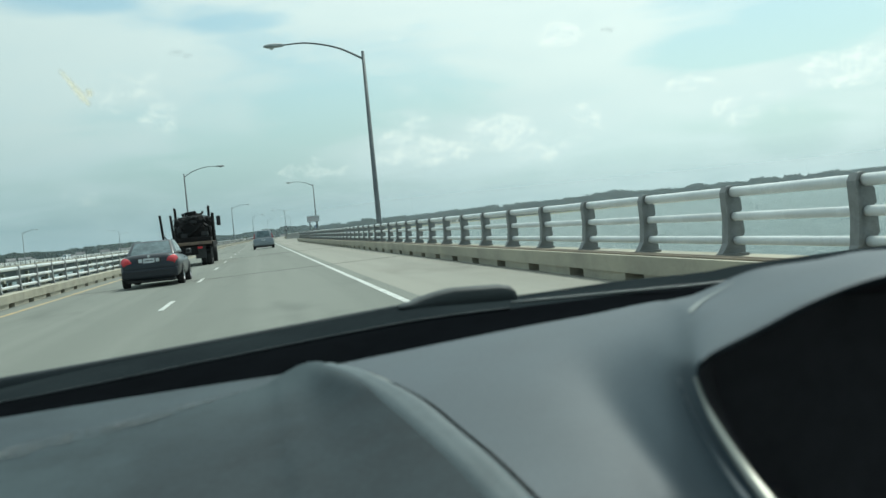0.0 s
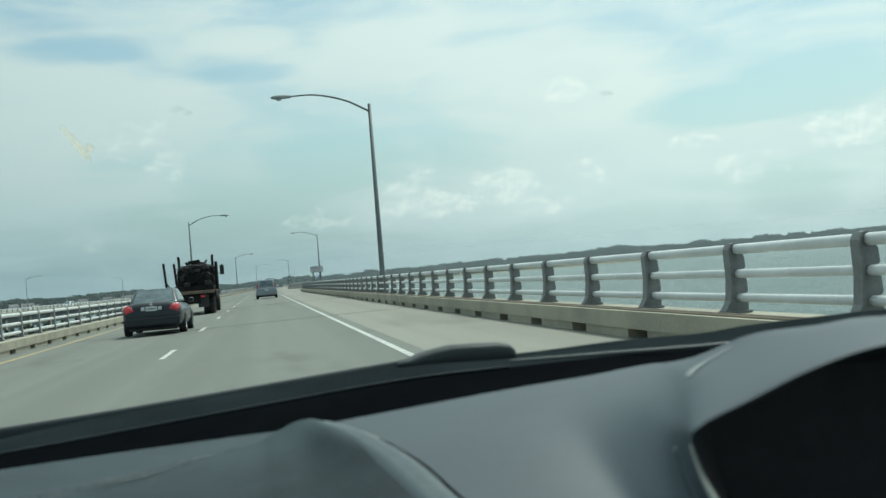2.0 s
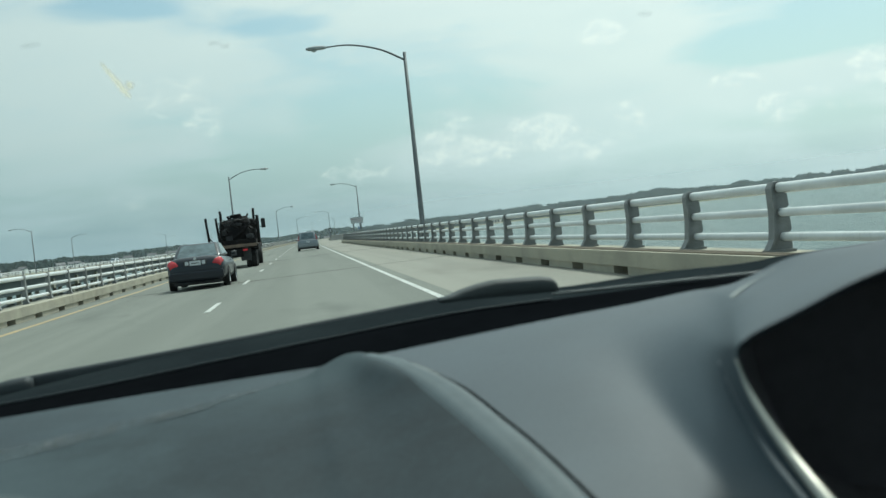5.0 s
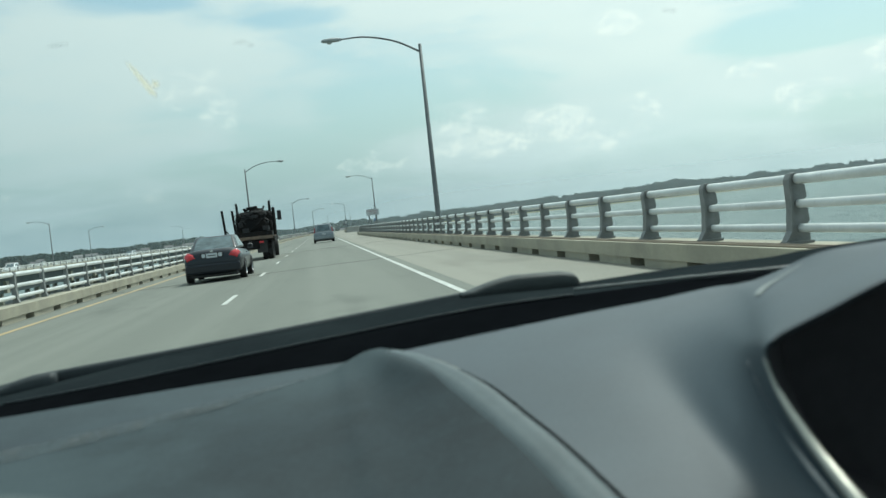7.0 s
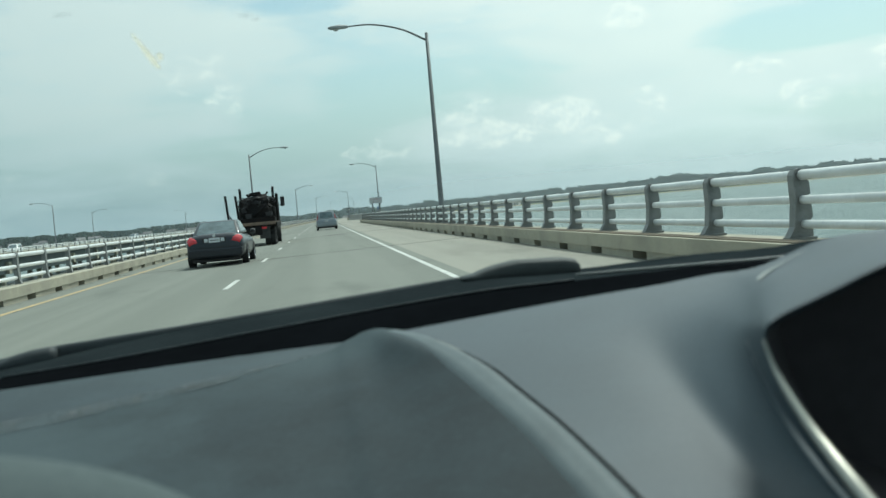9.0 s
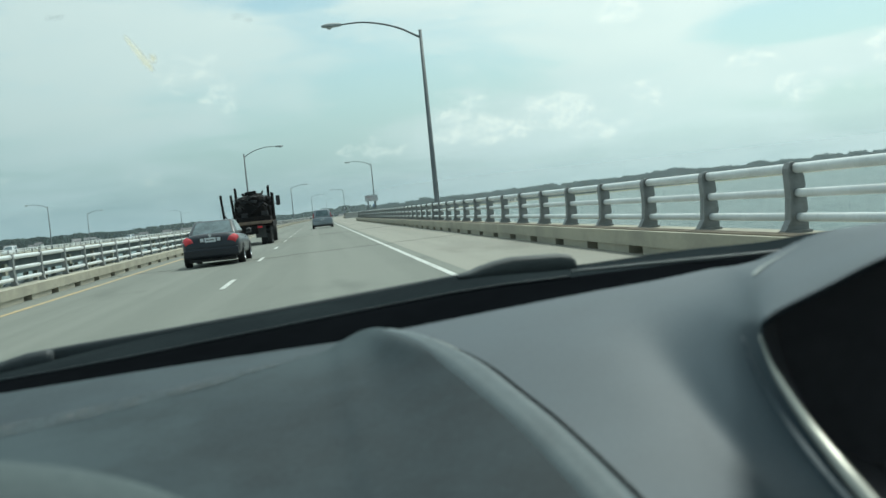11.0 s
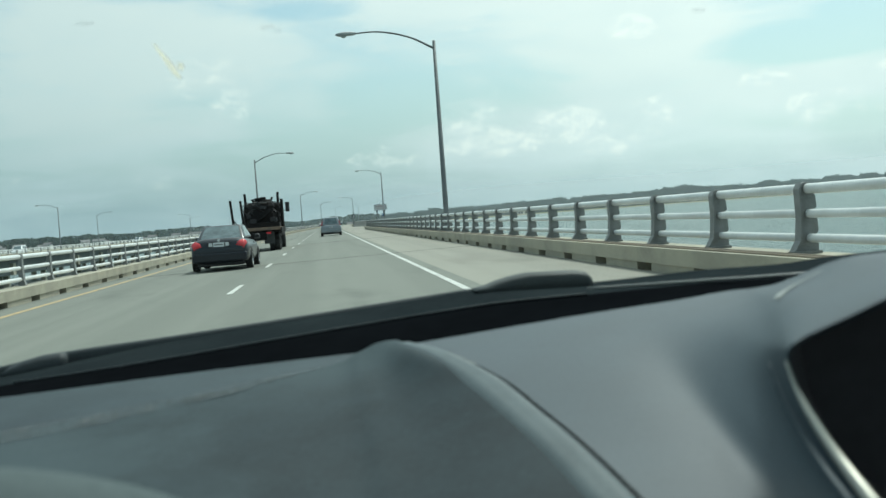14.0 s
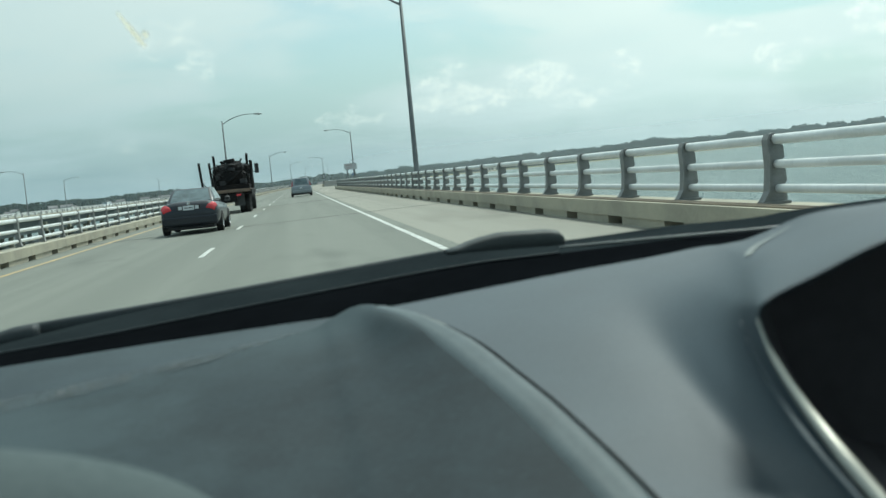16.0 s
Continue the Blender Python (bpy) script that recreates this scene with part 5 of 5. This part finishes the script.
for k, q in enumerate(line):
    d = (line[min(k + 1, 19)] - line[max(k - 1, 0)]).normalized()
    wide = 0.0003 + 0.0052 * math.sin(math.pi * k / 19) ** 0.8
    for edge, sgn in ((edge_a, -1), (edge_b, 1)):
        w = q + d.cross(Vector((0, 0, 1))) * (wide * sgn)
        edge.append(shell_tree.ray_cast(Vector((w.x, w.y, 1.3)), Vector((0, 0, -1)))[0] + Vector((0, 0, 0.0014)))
part("hood_highlight", patch([edge_a, line, edge_b], 20, 5), M_streak, hood, "pale painted highlight on the hood", True)
near_pad = []
for k in range(41):
    a = -math.pi / 2 + math.pi * k / 40
    near_pad.append([Vector((-0.200 + 0.160 * math.sin(a), 0.43 + 0.065 * math.cos(a) * math.cos(b), 1.0215 + 0.064 * math.cos(a) * math.sin(b))) for b in [2 * math.pi * j / 40 for j in range(40)]])
part("near_pad", skin(B(), near_pad[1:-1]), M_pad, dash, "rounded pale pad on the near edge", True)
part("lower_face", patch([[(x, y + 0.004, z - 0.002) for x, y, z in NEAR], [(x, y + 0.03, 0.72) for x, y, z in NEAR]], 30, 4), M_dash, dash, "", True)

tagged(part("windscreen_border", patch([[(x, y, z - 0.012) for x, y, z in [*FRONT[:-1], (0.077, 1.12, 1.034), (0.24, 1.10, 1.05), (0.40, 1.03, 1.06), (0.55, 1.05, 1.06), (0.8, 1.08, 1.05)]], COWL_IN], 60, 4), M_frit, None, "", True),
       "black border at the foot of the windscreen", "trim", kind="structure")
tagged(part("cowl", patch([COWL_IN, COWL_OUT, [(x, y + 0.03, z - 0.05) for x, y, z in COWL_OUT]], 60, 6), M_cowl, None, "", True),
       "dark plastic cowl below the windscreen", "trim", kind="structure")

wiper = thing("windscreen_wiper", "black windscreen wiper lying on the cowl", "wiper")
blade = spline([(-0.486, 1.386, 1.0), (-0.402, 1.377, 1.012), (-0.353, 1.382, 1.020), (-0.199, 1.386, 1.030), (-0.059, 1.391, 1.040), (0.086, 1.396, 1.051), (0.181, 1.385, 1.059)], 40)
rings = [[q + Vector((0, 0.006 * math.cos(a), 0.0115 * math.copysign(abs(math.sin(a)) ** 0.6, math.sin(a)))) for a in [2 * math.pi * k / 12 for k in range(12)]] for q in blade]
part("blade", skin(B(), rings), M_wiper, wiper, "", True)
part("rubber_lip", tube(B(), [q + Vector((0, -0.008, -0.0118)) for q in blade], 0.0016, 6), M_lip, wiper, "dusty lower edge", True)
cap = []
for x, hz in ((-0.412, 0.002), (-0.402, 0.008), (-0.386, 0.012), (-0.366, 0.0145), (-0.344, 0.0145), (-0.336, 0.0115)):
    zc = 1.018 + (x + 0.353) * 0.09
    cap.append([Vector((x, 1.372 + 0.014 * math.cos(a), zc + hz * math.copysign(abs(math.sin(a)) ** 0.7, math.sin(a)))) for a in [2 * math.pi * k / 14 for k in range(14)]])
part("end_cap", skin(B(), cap), M_wiper, wiper, "", True)
cover = []
for x, y, z, hz in ((0.163, 1.348, 1.069, 0.0018), (0.176, 1.346, 1.069, 0.0046), (0.19, 1.345, 1.070, 0.0088), (0.208, 1.343, 1.071, 0.0123), (0.229, 1.341, 1.072, 0.0147),
                    (0.26, 1.337, 1.071, 0.0151), (0.287, 1.334, 1.071, 0.0144), (0.300, 1.333, 1.0695, 0.0132), (0.305, 1.332, 1.068, 0.009)):
    cover.append([Vector((x, y + 0.022 * math.copysign(abs(math.cos(a)) ** 0.6, math.cos(a)), z + hz * math.copysign(abs(math.sin(a)) ** 0.42, math.sin(a)))) for a in [2 * math.pi * k / 16 for k in range(16)]])
part("arm_cover", skin(B(), cover), M_cover, wiper, "rounded wiper arm cover", True)

part("cowl_edge", tube(B(), spline([(x, y - 0.001, z + 0.0012) for x, y, z in COWL_IN[1:6]], 30), 0.0013, 6), M_wiper, wiper, "dusty inner edge of the cowl", True)
# the highlight along the cowl edge, put into a slim pale tube
part("cowl_lip", tube(B(), spline([(0.288, 1.268, 1.0660), (0.405, 1.225, 1.0680), (0.491, 1.195, 1.0690), (0.53, 1.185, 1.070)], 24), 0.0022, 6), M_lip, wiper, "cowl lip with its highlight painted pale", True)
GLASS_LOW = [(-0.56, 1.16, 1.012), (-0.533, 1.216, 1.0047), (-0.3581, 1.216, 1.0198), (-0.2377, 1.216, 1.0281), (-0.0531, 1.216, 1.0446), (0.151, 1.216, 1.0614), (0.2751, 1.216, 1.0648), (0.4021, 1.216, 1.067), (0.5104, 1.216, 1.0675), (0.6076, 1.216, 1.0739), (0.95, 1.2, 1.085), (1.2, 1.12, 1.075)]
GLASS_TOP = [(-0.62, 0.02, 1.60), (-0.38, 0.10, 1.63), (-0.2, 0.16, 1.64), (-0.05, 0.20, 1.65), (0.17, 0.25, 1.655), (0.45, 0.28, 1.655), (0.75, 0.25, 1.65), (1.05, 0.15, 1.62)]
glass = part("windscreen", patch([GLASS_LOW, GLASS_TOP], 30, 12), M_glass, None, "", True)
tagged(glass, "clear car windscreen with a smear", "window", kind="structure")
glass.visible_shadow = False

M_smear = bpy.data.materials.new("dried_smear")
M_smear.use_nodes = True
st = Tree(M_smear.node_tree)
M_smear.node_tree.nodes.clear()
film_mix = st.add("ShaderNodeMixShader", {0: 0.30, 1: st.add("ShaderNodeBsdfTransparent"), 2: st.add("ShaderNodeBsdfTranslucent", {"Color": (0.80, 0.71, 0.50, 1)})})
st.t.links.new(film_mix.outputs[0], st.add("ShaderNodeOutputMaterial").inputs[0])
smear = thing("windscreen_smear", "tan dried insect smear stuck on the windscreen", "smear")
up = Vector((0, -0.5024, -0.8647)) * 0.004            # from the glass into the cabin
part("streak", tube(B(), [Vector(q) + up for q in ((-0.1221, 0.7967, 1.3035), (-0.1165, 0.8128, 1.2942), (-0.1125, 0.8243, 1.2875), (-0.1098, 0.8319, 1.2831))], [0.0008, 0.0019, 0.0023, 0.0009], 8), M_smear, smear)
part("speck", tube(B(), [Vector(q) + up for q in ((-0.1083, 0.8165, 1.2919), (-0.1072, 0.8195, 1.2902), (-0.1076, 0.8230, 1.2882))], [0.0012, 0.0026, 0.0012], 8), M_smear, smear)
M_speck = bpy.data.materials.new("grey_dirt_speck")
M_speck.use_nodes = True
kp = M_speck.node_tree.nodes["Principled BSDF"]
kp.inputs["Base Color"].default_value, kp.inputs["Roughness"].default_value, kp.inputs["Alpha"].default_value = (0.16, 0.20, 0.20, 1), 0.9, 0.085
for spot, wide in (((-0.1640, 0.775, 1.3161), 0.0055), ((-0.0418, 0.7869, 1.3092), 0.0045), ((-0.0350, 0.7905, 1.3071), 0.003), ((0.2734, 0.7935, 1.3054), 0.0050)):
    e = thing("dirt_speck", "faint grey speck of dirt on the windscreen", "dirt", "windscreen specks", at=Vector(spot) + up)
    bm = lathe(B(), [(0.0005, -0.0006), (wide * 0.7, -0.0005), (wide, 0.0), (wide * 0.7, 0.0005), (0.0005, 0.0006)], 12, Matrix.Rotation(radians(30), 4, "X") @ Matrix.Diagonal((1.2, 0.75, 1, 1)))
    for v in bm.verts:
        v.co *= 1.0 + 0.35 * noise.noise(v.co * 700 + Vector(spot) * 50)
    part("grime", bm, M_speck, e)

# plain body that closes the place round the camera
bm = B()
box(bm, -0.46, 1.16, -1.9, 0.04, 1.64, 1.70, 0.025)
tagged(part("cabin_roof", bm, M_cabin), "plain light cabin roof lining", "car roof", kind="structure")
body = B()
for s0, s1 in ((-0.58, -0.53), (1.23, 1.28)):
    box(body, s0, s1, -2.1, 1.25, 0.08, 0.97, 0.015)
box(body, -0.53, 1.23, -2.15, -2.1, 0.08, 1.02)
box(body, -0.53, 1.23, -2.1, 1.2, 0.08, 0.16)
box(body, -0.53, 1.23, 1.2, 1.25, 0.08, 0.90)
for x in (-0.55, 1.25):
    inw = 0.09 if x < 0 else -0.09
    tube(body, [(x, 1.12, 0.95), (x + inw, 0.12, 1.64)], 0.03, 8)
    tube(body, [(x, -0.75, 0.95), (x + inw, -0.75, 1.66)], 0.035, 8)
    tube(body, [(x, -2.05, 0.95), (x + inw, -1.85, 1.66)], 0.04, 8)
tagged(part("cabin_shell", body, M_cabin), "plain cabin sides, floor, pillars and back", "car cabin", kind="structure")
# bonnet and wings of the car
rows = []
for y, z, half, drop in ((1.44, 0.965, 0.90, 0.05), (1.7, 0.93, 0.91, 0.05), (2.1, 0.86, 0.90, 0.05), (2.4, 0.76, 0.86, 0.05), (2.54, 0.62, 0.82, 0.04), (2.58, 0.40, 0.82, 0.02), (2.54, 0.20, 0.80, 0.0)):
    rows.append([Vector((0.35 + half * u, y - 0.10 * abs(u) ** 3, z - drop * u * u - (0.16 if abs(u) > 0.99 else 0.0))) for u in [-1 + k / 10 for k in range(21)]])
tagged(part("bonnet", skin(B(), rows, False, False), M_cowl, None, "", True), "plain dark bonnet below the windscreen", "car bonnet", kind="structure")
wings = B()
for x in (-0.56, 1.26):
    box(wings, x - 0.02, x + 0.02, 1.25, 2.42, 0.30, 0.80, 0.02)
tagged(part("front_wings", wings, M_cowl), "plain dark front wings of the car", "car wing", kind="structure")
